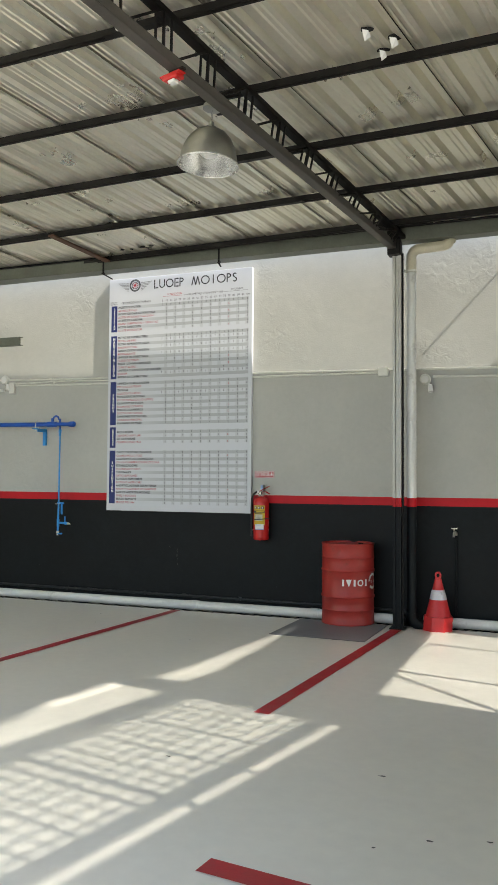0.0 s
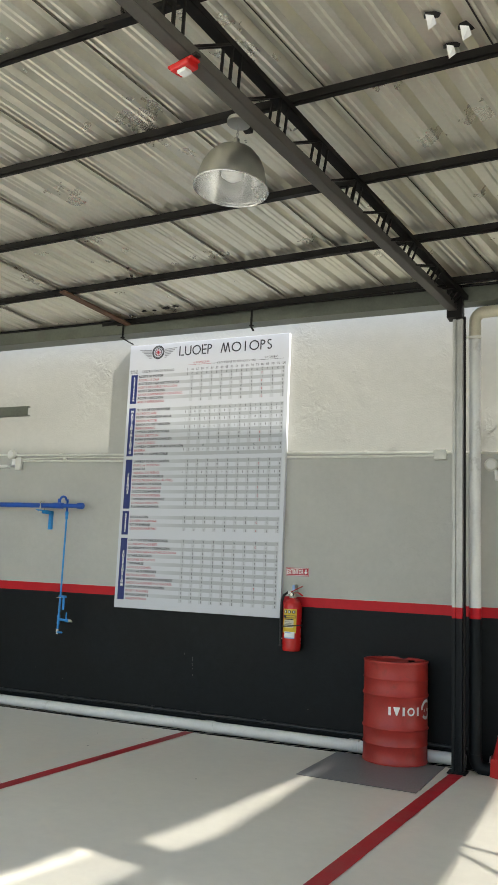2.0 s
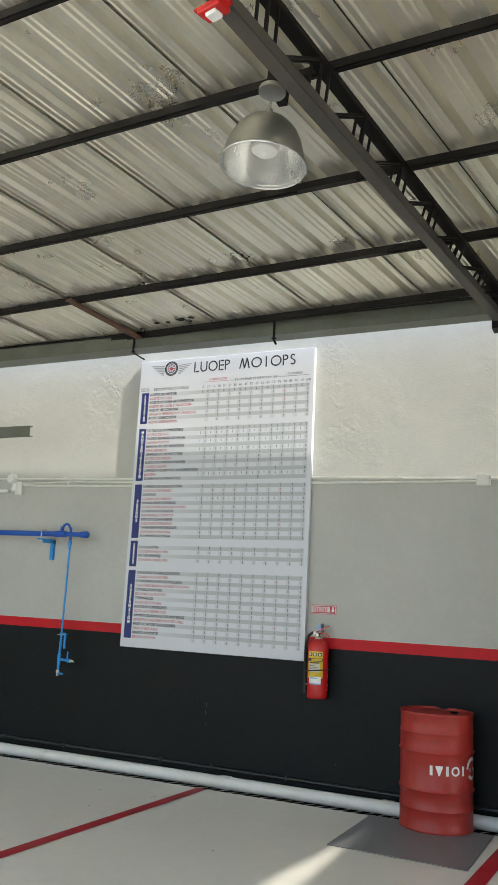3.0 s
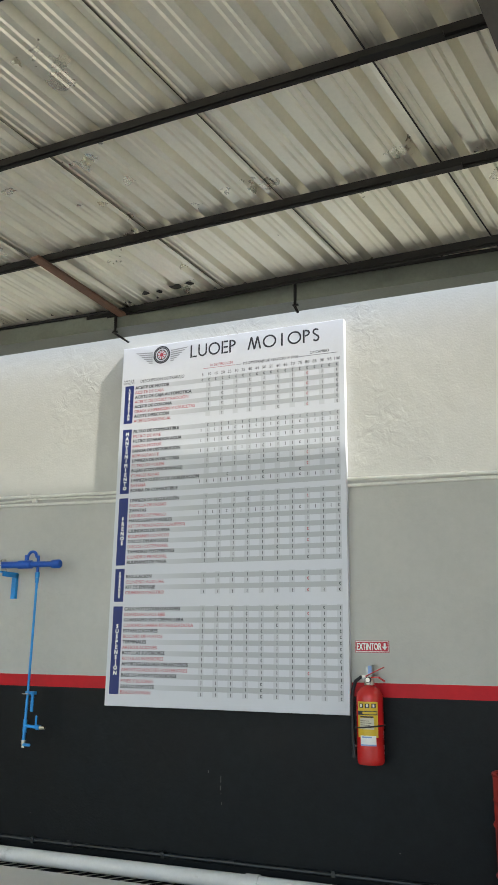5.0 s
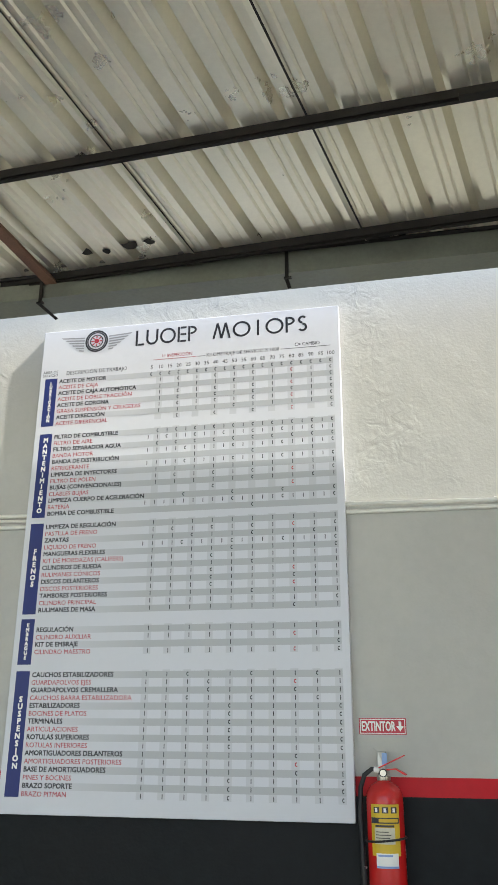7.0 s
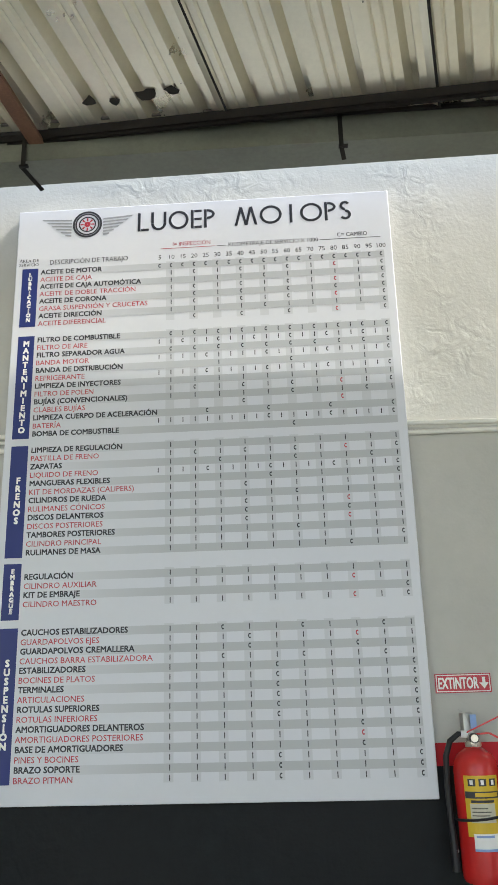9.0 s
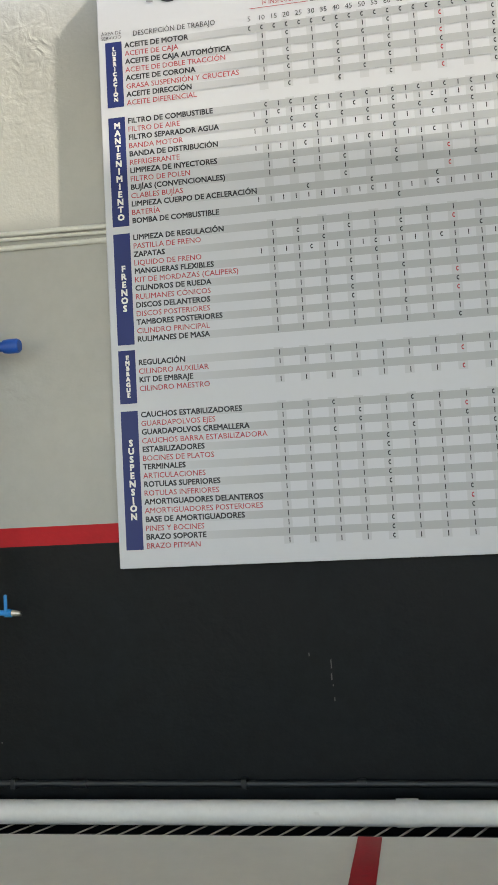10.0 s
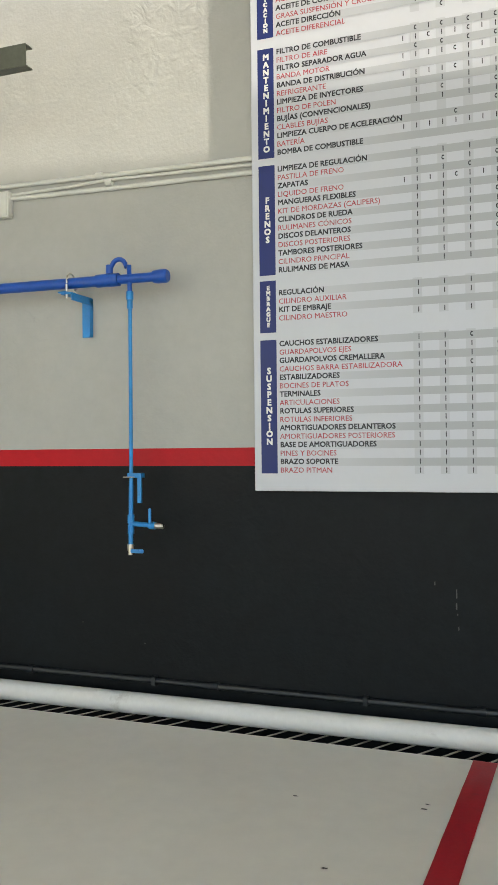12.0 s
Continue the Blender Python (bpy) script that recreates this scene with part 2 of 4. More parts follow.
def lathe(profile, n=40, bm=None, close=False):
    """A turned body round z from (radius, z) pairs."""
    bm = bm or bmesh.new()
    rings = [[bm.verts.new((max(r, 0.0004) * math.cos(2 * math.pi * k / n), max(r, 0.0004) * math.sin(2 * math.pi * k / n), z)) for k in range(n)] for r, z in profile]
    for a, b in zip(rings, rings[1:]):
        for k in range(n):
            bm.faces.new((a[k], a[(k + 1) % n], b[(k + 1) % n], b[k]))
    if close:
        bm.faces.new(rings[0][::-1])
        bm.faces.new(rings[-1])
    return bm


def arc(c, r, a0, a1, n, u, v):
    c, u, v = Vector(c), Vector(u), Vector(v)
    return [c + r * (math.cos(a) * u + math.sin(a) * v) for a in (radians(a0 + (a1 - a0) * i / n) for i in range(n + 1))]


def shift(ob, x, y, z):
    ob.data.transform(Matrix.Translation((x, y, z)))
    return ob


def text_mesh(words, size, align="LEFT", extrude=0.0, offset=0.0, width=None, height=None):
    """The mesh of some words, in the xz plane, facing -y; scaled to a width and height where given."""
    cu = bpy.data.curves.new("words", "FONT")
    cu.body, cu.size, cu.align_x, cu.extrude, cu.offset = words, size, align, extrude, offset
    cu.resolution_u = 2
    ob = bpy.data.objects.new("words", cu)
    scene.collection.objects.link(ob)
    bpy.context.view_layer.update()
    me = bpy.data.meshes.new_from_object(ob.evaluated_get(bpy.context.evaluated_depsgraph_get()))
    bpy.data.objects.remove(ob)
    bpy.data.curves.remove(cu)
    xs = [v.co.x for v in me.vertices]
    ys = [v.co.y for v in me.vertices]
    sx = width / (max(xs) - min(xs)) if width and xs else 1.0
    sy = height / (max(ys) - min(ys)) if height and ys else 1.0
    if width and not height:
        sy = 1.0
    x0 = min(xs) if width and align == "LEFT" else 0.0
    me.transform(Matrix.Diagonal((sx, sy, 1, 1)) @ Matrix.Translation((-x0, 0, 0)))
    me.transform(Matrix.Rotation(radians(90), 4, "X"))
    return me


def words(name, body, size, material, parent, x, y, z, label="", bold=0.0, **kw):
    me = text_mesh(body, size, **kw)
    me.name = name
    me.materials.clear()
    me.materials.append(material)
    me.transform(Matrix.Translation((x, y, z)))
    if bold:
        bm = bmesh.new()
        bm.from_mesh(me)
        for dx, dz in ((bold, 0.0), (0.0, bold), (bold, bold)):
            me.transform(Matrix.Translation((dx, 0.00004, dz)))
            bm.from_mesh(me)
            me.transform(Matrix.Translation((-dx, 0, -dz)))
        bm.to_mesh(me)
        bm.free()
    ob = new(name, me)
    ob.parent = parent
    if label:
        ob["label"] = label
    return ob


def flat(x0, x1, z0, z1, y, bm=None):
    """A printed patch in the xz plane, facing -y."""
    bm = bm or bmesh.new()
    bm.faces.new([bm.verts.new(p) for p in ((x0, y, z0), (x1, y, z0), (x1, y, z1), (x0, y, z1))])
    return bm


W = 7.055            # face of the long wall
ROOF = lambda y: 4.44 - (y - 5.55) * 0.085
XE = 1.0             # inner face of the sunny side

# ---- structure ----
gb = bmesh.new()
bmesh.ops.create_grid(gb, x_segments=1, y_segments=1, size=400)
bmesh.ops.translate(gb, verts=gb.verts, vec=(0, 0, -0.12))
tagged(part("ground", gb, M_GROUND), "grey concrete yard outside the workshop", "ground", kind="structure")
tagged(part("floor", box(-11, XE + 0.2, -8, 6.80, -0.1, 0.0), M_FLOOR), "glossy pale beige epoxy workshop floor with red bay lines", "floor", kind="structure")
tagged(part("drain_channel", box(-11, XE + 0.2, 6.80, W, -0.14, -0.10), M_GRATE), "dark dirty drain channel along the wall", "drain", kind="structure")


def banded_wall():
    bm = bmesh.new()
    x0, x1, y0, y1 = -11.2, XE + 0.2, W, W + 0.2
    zs = [-0.12, 1.303, 1.398, 4.62]
    for i, (a, b) in enumerate(zip(zs, zs[1:])):
        f = bm.faces.new([bm.verts.new(p) for p in ((x0, y0, a), (x1, y0, a), (x1, y0, b), (x0, y0, b))])
        f.material_index = (1, 2, 0)[i]
    for q in (((x0, y1, -0.12), (x0, y1, 4.62), (x1, y1, 4.62), (x1, y1, -0.12)), ((x0, y0, 4.62), (x1, y0, 4.62), (x1, y1, 4.62), (x0, y1, 4.62)),
              ((x0, y0, -0.12), (x0, y0, 4.62), (x0, y1, 4.62), (x0, y1, -0.12)), ((x1, y0, -0.12), (x1, y1, -0.12), (x1, y1, 4.62), (x1, y0, 4.62))):
        bm.faces.new([bm.verts.new(p) for p in q])
    return bm


tagged(part("wall_north", banded_wall(), [M_WALL, M_BLACK, M_RED]), "pale grey plaster wall with red stripe over black base", "wall", kind="structure")
# unseen west wall, added up to the roof to keep skylight off the left
tagged(part("wall_west", box(-11.2, -11.0, -8, W, -0.12, 5.6), M_WALL), "plain grey plaster wall, unseen, added to block western skylight", "wall", kind="structure")

# sunny side: low wall askew like the roof ribs, a pier, then a wall with an open gateway
FX = XE + 0.07
SIDE = lambda y: FX - 0.205 * max(3.42 - y, 0.0)


def askew(y0, y1, z0, z1, t, bm=None):
    """An upright slab along the askew side."""
    bm = bm or bmesh.new()
    vs = [[bm.verts.new((SIDE(y) + dx, y, z)) for y, dx in ((y0, -t), (y0, t), (y1, t), (y1, -t))] for z in (z0, z1)]
    bm.faces.new(vs[0]), bm.faces.new(vs[1][::-1])
    for k in range(4):
        bm.faces.new((vs[0][k], vs[1][k], vs[1][(k + 1) % 4], vs[0][(k + 1) % 4]))
    return bm


eb = askew(-0.1, 2.64, -0.12, 1.94, 0.07)
askew(2.64, 2.95, -0.12, 4.55, 0.07, eb)
askew(2.95, 3.42, -0.12, 3.53, 0.07, eb)
box(XE, XE + 0.14, 3.42, 3.5, -0.12, 3.52, bm=eb)
box(XE, XE + 0.14, 3.5, 6.25, 2.22, 3.52, bm=eb)
box(XE, XE + 0.14, 6.25, W, -0.12, 3.52, bm=eb)
box(XE, XE + 0.14, 5.6, W, 3.52, 4.3, bm=eb)
tagged(part("wall_east", eb, M_WALL), "pale grey plaster wall with open gateway and high openings", "wall", kind="structure")

# corrugated roof
LEAN_X = 0.225       # the ribs run askew to the wall


def roof_sheets():
    bm = bmesh.new()
    pitch = 0.255
    prof = [(0.0, 0.0), (0.040, 0.0), (0.052, 0.010), (0.060, 0.0), (0.090, 0.0), (0.102, 0.010), (0.110, 0.0), (0.150, 0.0), (0.186, 0.055), (0.214, 0.055), (0.221, 0.0)]
    ys = [-1.0, 1.2, 6.74]
    rnd = random.Random(4)
    for s in range(-13, 9):
        u0 = -3.42 + s * pitch * 4
        lift = rnd.random() * 0.012
        us = [(u0 + k * pitch + a, h) for k in range(4) for a, h in prof] + [(u0 + 4 * pitch, 0.0), (u0 + 4 * pitch + 0.036, -0.017), (u0 + 4 * pitch + 0.05, -0.024)]
        rows = []
        for y in ys:
            rows.append([bm.verts.new((u + LEAN_X * (y - 4.6), y, ROOF(y) + h - (lift if i > len(us) - 3 else 0))) for i, (u, h) in enumerate(us)])
        for a, b in zip(rows, rows[1:]):
            for k in range(len(us) - 1):
                # last strip, the hanging lip, coloured dark as the shade under the lap
                bm.faces.new((a[k], b[k], b[k + 1], a[k + 1])).material_index = 1 if k == len(us) - 2 else 0
    bmesh.ops.bisect_plane(bm, geom=bm.verts[:] + bm.edges[:] + bm.faces[:], plane_co=(1.52, 0, 0), plane_no=(1, 0, 0), clear_outer=True)
    bmesh.ops.bisect_plane(bm, geom=bm.verts[:] + bm.edges[:] + bm.faces[:], plane_co=(-11.0, 0, 0), plane_no=(-1, 0, 0), clear_outer=True)
    return bm


tagged(part("ceiling", roof_sheets(), [M_SHEET, M_HOLE_LAP]), "weathered corrugated metal roof sheets seen from below", "ceiling", kind="structure")

# bay lines
def line(name, a, b, w, label):
    a, b = Vector((*a, 0)), Vector((*b, 0))
    s = (b - a).normalized().cross(Vector((0, 0, 1))) * w / 2
    bm = bmesh.new()
    n = 24
    rnd = random.Random(len(label))
    L, R = [], []
    for i in range(n + 1):
        p = a.lerp(b, i / n)
        j = [rnd.uniform(-0.0015, 0.0015) for _ in range(2)]
        L.append(bm.verts.new((p.x - s.x * (1 + j[0] * 10), p.y - s.y, 0.004)))
        R.append(bm.verts.new((p.x + s.x * (1 + j[1] * 10), p.y + s.y, 0.004)))
    for i in range(n):
        bm.faces.new((L[i], R[i], R[i + 1], L[i + 1]))
    return tagged(part(name, bm, M_LINE), label, "floor line", "bay lines", "structure")


line("floor_line_1", (-4.29, 3.0), (-4.02, 6.79), 0.105, "red painted bay line running to the wall drain")
line("floor_line_2", (-1.575, 3.11), (-1.315, 6.58), 0.115, "red painted bay line ending at the steel column")
line("floor_line_3", (-1.04, 0.985), (0.4, 0.80), 0.125, "short red painted line across the bay entrance")

# ---- roof steel ----
roof_frame = thing("roof_frame", "dark steel roof frame of purlins and lattice girder", "roof frame", kind="structure")
for y in (6.47, 5.585, 4.6, 3.6, 2.63, 1.66, 0.7, -0.3, -0.95):
    tilt = -0.055 if y < 6 else -0.06
    z = ROOF(y) - 0.041
    part("purlin", beam((-11.0, y + tilt * (-11.0 + 3), z), (1.5, y + tilt * (1.5 + 3), z), 0.044, 0.072, bevel=0.012), M_STEEL, roof_frame)
BOT = lambda y: Vector((-1.36 - (6.5 - y) * 0.16, y, 4.13 + (6.5 - y) * 0.042))
TOP = lambda y: Vector((-1.275 - (6.5 - y) * 0.18, y, ROOF(y) - 0.125))
girder = thing("lattice_girder", "brown-grey welded lattice girder carrying the roof", "girder", kind="structure")
part("bottom_chord", beam(BOT(6.62), BOT(-1.0), 0.085, 0.075, bevel=0.005), M_CHORD, girder)
part("top_chord", beam(TOP(6.62), TOP(-1.0), 0.075, 0.05, bevel=0.005), M_STEEL, girder)
y = 6.45
while y > -0.5:
    for dx in (-0.03, 0.03):
        o = Vector((dx, 0, 0))
        part("strut", beam(BOT(y) + o, TOP(y) + o, 0.014, 0.014), M_STEEL, girder)
        part("strut", beam(BOT(y - 0.08) + o, TOP(y - 0.08) + o, 0.014, 0.014), M_STEEL, girder)
        part("diagonal", beam(TOP(y - 0.08) + o, BOT(y - 0.46) + o, 0.014, 0.014), M_STEEL, girder)
    y -= 0.50
part("end_plate", box(-1.41, -1.27, 6.52, 6.66, 4.03, 4.33, 0.004), M_STEEL, girder)

brace = thing("roof_brace", "rusty brown flat steel brace under the roof", "brace")
part("bar", beam((-5.06, 5.55, ROOF(5.55) - 0.1), (-4.93, 6.6, ROOF(6.6) - 0.06), 0.075, 0.02), M_BROWN, brace)
# short spare lengths of purlin
for x, y in ((-2.45, 5.56), (-2.40, 4.57), (-2.55, 2.60), (-2.62, 3.585)):
    st = thing("purlin_splice", "short dark steel splice under a purlin", "splice", "purlin splices", "structure")
    part("bar", beam((x, y - 0.03, ROOF(y) - 0.074), (x + 0.42, y - 0.053, ROOF(y) - 0.074), 0.045, 0.018), M_STEEL, st)


# torn holes in the sheets
def hole(x, y, r, seed, light):
    rnd = random.Random(seed)
    bm = bmesh.new()
    def ring(k, z):
        return [bm.verts.new((x + k * r * f * math.cos(a) * 1.25, y + k * r * f * math.sin(a), ROOF(y + k * r * f * math.sin(a)) - z)) for a, f in zip([2 * math.pi * i / 9 for i in range(9)], fs)]
    fs = [rnd.uniform(0.4, 0.95) for _ in range(9)]
    bm.faces.new(ring(1.0, 0.006)[::-1])
    t = thing("torn_hole", "torn dark hole in the roof sheet", "hole", "holes in the roof", "structure")
    part("rim", bm, M_HOLE_LAP, t)
    # bent flap in plain white, so daylight at the hole is in its colour
    if light:
        bm = bmesh.new()
        p = [(x - r * .5, y - r * .5), (x + r * .4, y - r * .6), (x + r * .55, y + r * .3), (x - r * .35, y + r * .4)]
        bm.faces.new([bm.verts.new((a, b, ROOF(b) - 0.012 - 0.02 * i)) for i, (a, b) in enumerate(p)][::-1])
        part("flap", bm, M_WHITE, t, "bent sheet flap, daylight on it painted white")


for i, (x, y, r, l) in enumerate(((-0.86, 3.15, 0.05, 1), (-0.70, 3.29, 0.055, 1), (-0.80, 3.41, 0.045, 1), (-4.62, 6.40, 0.045, 0), (-4.50, 6.42, 0.035, 0), (-4.34, 6.38, 0.05, 0), (-4.22, 6.37, 0.04, 0))):
    hole(x, y, r, i, l)

# ---- gutter ----
gutter = thing("gutter", "grey zinc box gutter along the roof edge", "gutter", kind="structure")
GY0, GY1, GZ0, GZ1 = 6.585, 6.805, 4.185, 4.34
for name, y0, y1, z0, z1 in (("trough_base", GY0, GY1, GZ0, GZ0 + 0.006), ("trough_side", GY0, GY0 + 0.006, GZ0 + 0.006, GZ1), ("trough_side", GY1 - 0.006, GY1, GZ0 + 0.006, GZ1 - 0.03)):
    bm = box(-9.3, XE + 0.1, y0, y1, z0, z1)
    for v in bm.verts:
        if v.co.y > GY1 - 0.01:      # the back edge runs a little askew to the wall
            v.co.y -= 0.009 * (v.co.x + 7.0)
    part(name, bm, M_GUTTER, gutter)
part("rim", tube([(-9.3, GY0 - 0.008, GZ1), (XE + 0.1, GY0 - 0.008, GZ1)], 0.014, n=8), M_STEEL, gutter)
part("rim", tube([(-9.3, GY0 - 0.03, GZ1 + 0.045), (XE + 0.1, GY0 - 0.03, GZ1 + 0.045)], 0.009, n=8), M_CHORD, gutter)
part("wall_stay", tube([(0.0, GY1 - 0.01, 4.18), (0.0, W, 4.18)], 0.011, n=8), M_STEEL, gutter, "thin steel stay to the wall")
for x, kick in ((-4.99, 0.06), (-3.42, 0.012)):
    hb = beam((x, GY0 - 0.012, GZ1), (x, GY0 - 0.012, GZ0 - 0.05), 0.022, 0.006)
    beam((x, GY0 - 0.014, GZ0 - 0.05), (x + kick, GY0 + 2 * kick, GZ0 - 0.09), 0.022, 0.006, bm=hb)
    beam((x - 0.015, GY0 - 0.02, GZ0 - 0.045), (x + 0.03, GY0 - 0.02, GZ0 - 0.045), 0.02, 0.01, bm=hb)
    part("hanger", hb, M_STEEL, gutter, "dark bent strap hanger")


# ---- column and downpipe ----
def zbands(ob, mats, z0=1.303, z1=1.398):
    """Three paints on an upright, changing at two heights."""
    bm = bmesh.new()
    bm.from_mesh(ob.data)
    for z in (z0, z1):
        bmesh.ops.bisect_plane(bm, geom=bm.verts[:] + bm.edges[:] + bm.faces[:], plane_co=(0, 0, z), plane_no=(0, 0, 1))
    for f in bm.faces:
        c = f.calc_center_median().z
        f.material_index = 0 if c < z0 else (1 if c < z1 else 2)
    ob.data.materials.clear()
    for m in mats:
        ob.data.materials.append(m)
    bm.to_mesh(ob.data)
    bm.free()


column = thing("steel_column", "grey steel channel column with black painted foot and red stripe", "column", kind="structure")
CX, CY = -1.32, 6.64
for dx, w, d, n in ((-0.031, 0.030, 0.10, "channel"), (0.031, 0.030, 0.10, "channel"), (0.0, 0.034, 0.07, "web")):
    o = part(n, box(CX + dx - w / 2, CX + dx + w / 2, CY - d / 2, CY + d / 2, 0.001, 4.10, 0.004), M_COLUMN, column)
    zbands(o, [M_BLACK, M_RED, M_COLUMN])
part("foot_plate", box(CX - 0.08, CX + 0.08, CY - 0.08, CY + 0.08, 0.0, 0.012, 0.003), M_BLACK, column)

down = thing("downpipe", "white rainwater pipe painted black and red at its foot", "pipe")
DX, DY = -1.185, 6.73
pts = [(DX, DY, 0.12), (DX, DY, 4.03)] + arc((DX + 0.09, DY, 4.03), 0.09, 180, 90, 6, (1, 0, 0), (0, 0, 1)) + [(-0.84, DY, 4.13)] + arc((-0.84, DY, 4.2), 0.07, -90, 0, 5, (1, 0, 0), (0, 0, 1)) + [(-0.77, DY, 4.24)]
o = part("pipe", tube(pts, 0.052, n=20), M_PVC, down, smooth=True)
zbands(o, [M_BLACK, M_RED, M_PVC])
part("socket", tube([(DX, DY, 3.86), (DX, DY, 4.0)], 0.056, n=20), M_CREAM, down, "cream socket", True)
bend = [(DX, DY, 3.99), (DX, DY, 4.03)] + arc((DX + 0.09, DY, 4.03), 0.09, 180, 90, 6, (1, 0, 0), (0, 0, 1)) + [(-0.84, DY, 4.13)] + arc((-0.84, DY, 4.2), 0.07, -90, 0, 5, (1, 0, 0), (0, 0, 1))
part("elbow", tube(bend, 0.0545, n=20), M_CREAM, down, "cream plastic elbow", True)
part("outlet_collar", tube([(-0.77, DY, 4.16), (-0.77, DY, 4.235)], 0.062, n=20), M_CREAM, down, "", True)
part("shoe", tube([(DX, DY, 0.16)] + arc((DX + 0.09, DY, 0.13), 0.09, 180, 270, 6, (1, 0, 0), (0, 0, 1)) + [(-1.02, DY, 0.045)], 0.058, n=20), M_BLACK, down, "black elbow at the foot", True)
part("coupling", tube([(DX, DY, 0.72), (DX, DY, 0.80)], 0.056, n=20), M_BLACK, down, "", True)
part("strap", box(CX - 0.06, DX + 0.06, DY - 0.058, DY - 0.05, 3.86, 3.885), M_CONDUIT, down)
# thin black cable pipe down the column
cp = thing("cable_pipe", "thin dark pipe strapped down the column", "pipe")
part("tube", tube([(CX + 0.062, CY - 0.035, 0.02), (CX + 0.062, CY - 0.035, 4.05)], 0.011, n=8), M_STEEL, cp, smooth=True)

# ---- pipes along the wall foot ----
drainpipe = thing("floor_pipe", "thick white plastic pipe lying along the wall foot", "pipe")
FP = 6.925
def foot_pipe(x0, x1):
    return tube([(x0, FP, 0.052), (x1, FP, 0.052)], 0.055, n=20)
for a, b in ((-11, -6.9), (-6.9, -3.85), (-3.85, -1.30), (-1.06, XE)):
    part("length", foot_pipe(a, b), M_PVC, drainpipe, smooth=True)
for x in (-3.85, -2.33, -6.9, -1.04):
    part("coupling", tube([(x - 0.05, FP, 0.054), (x + 0.05, FP, 0.054)], 0.0605, n=20), M_PVC, drainpipe, smooth=True)
wp = thing("water_pipe", "thin black painted water pipe low on the wall", "pipe")
part("tube", tube([(-11, W - 0.022, 0.15), (-5.4, W - 0.022, 0.145), (-3, W - 0.022, 0.14), (-1.3, W - 0.022, 0.13)], 0.016, n=10), M_LOWPIPE, wp, smooth=True)
for x in (-5.42, -5.40, -4.05, -6.53):
    part("fitting", tube([(x - 0.022, W - 0.022, 0.145), (x + 0.022, W - 0.022, 0.145)], 0.022, n=10), M_LOWPIPE, wp, smooth=True)
for x in (-5.75, -4.6, -3.3):
    part("clip", box(x - 0.012, x + 0.012, W - 0.042, W - 0.002, 0.125, 0.168), M_LOWPIPE, wp)
grate = thing("drain_grate", "dark floor drain grating of worn steel bars", "grate")
part("edge", beam((-11, 6.797, -0.012), (XE, 6.797, -0.012), 0.012, 0.022), M_GRATE, grate)
x = -8.0
while x < 0.9:
    if not (-5.55 < x < -5.42):
        part("bar", beam((x, 6.803, -0.008), (x + 0.085, 6.93, -0.008), 0.009, 0.004), M_BAR, grate)
    x += 0.105

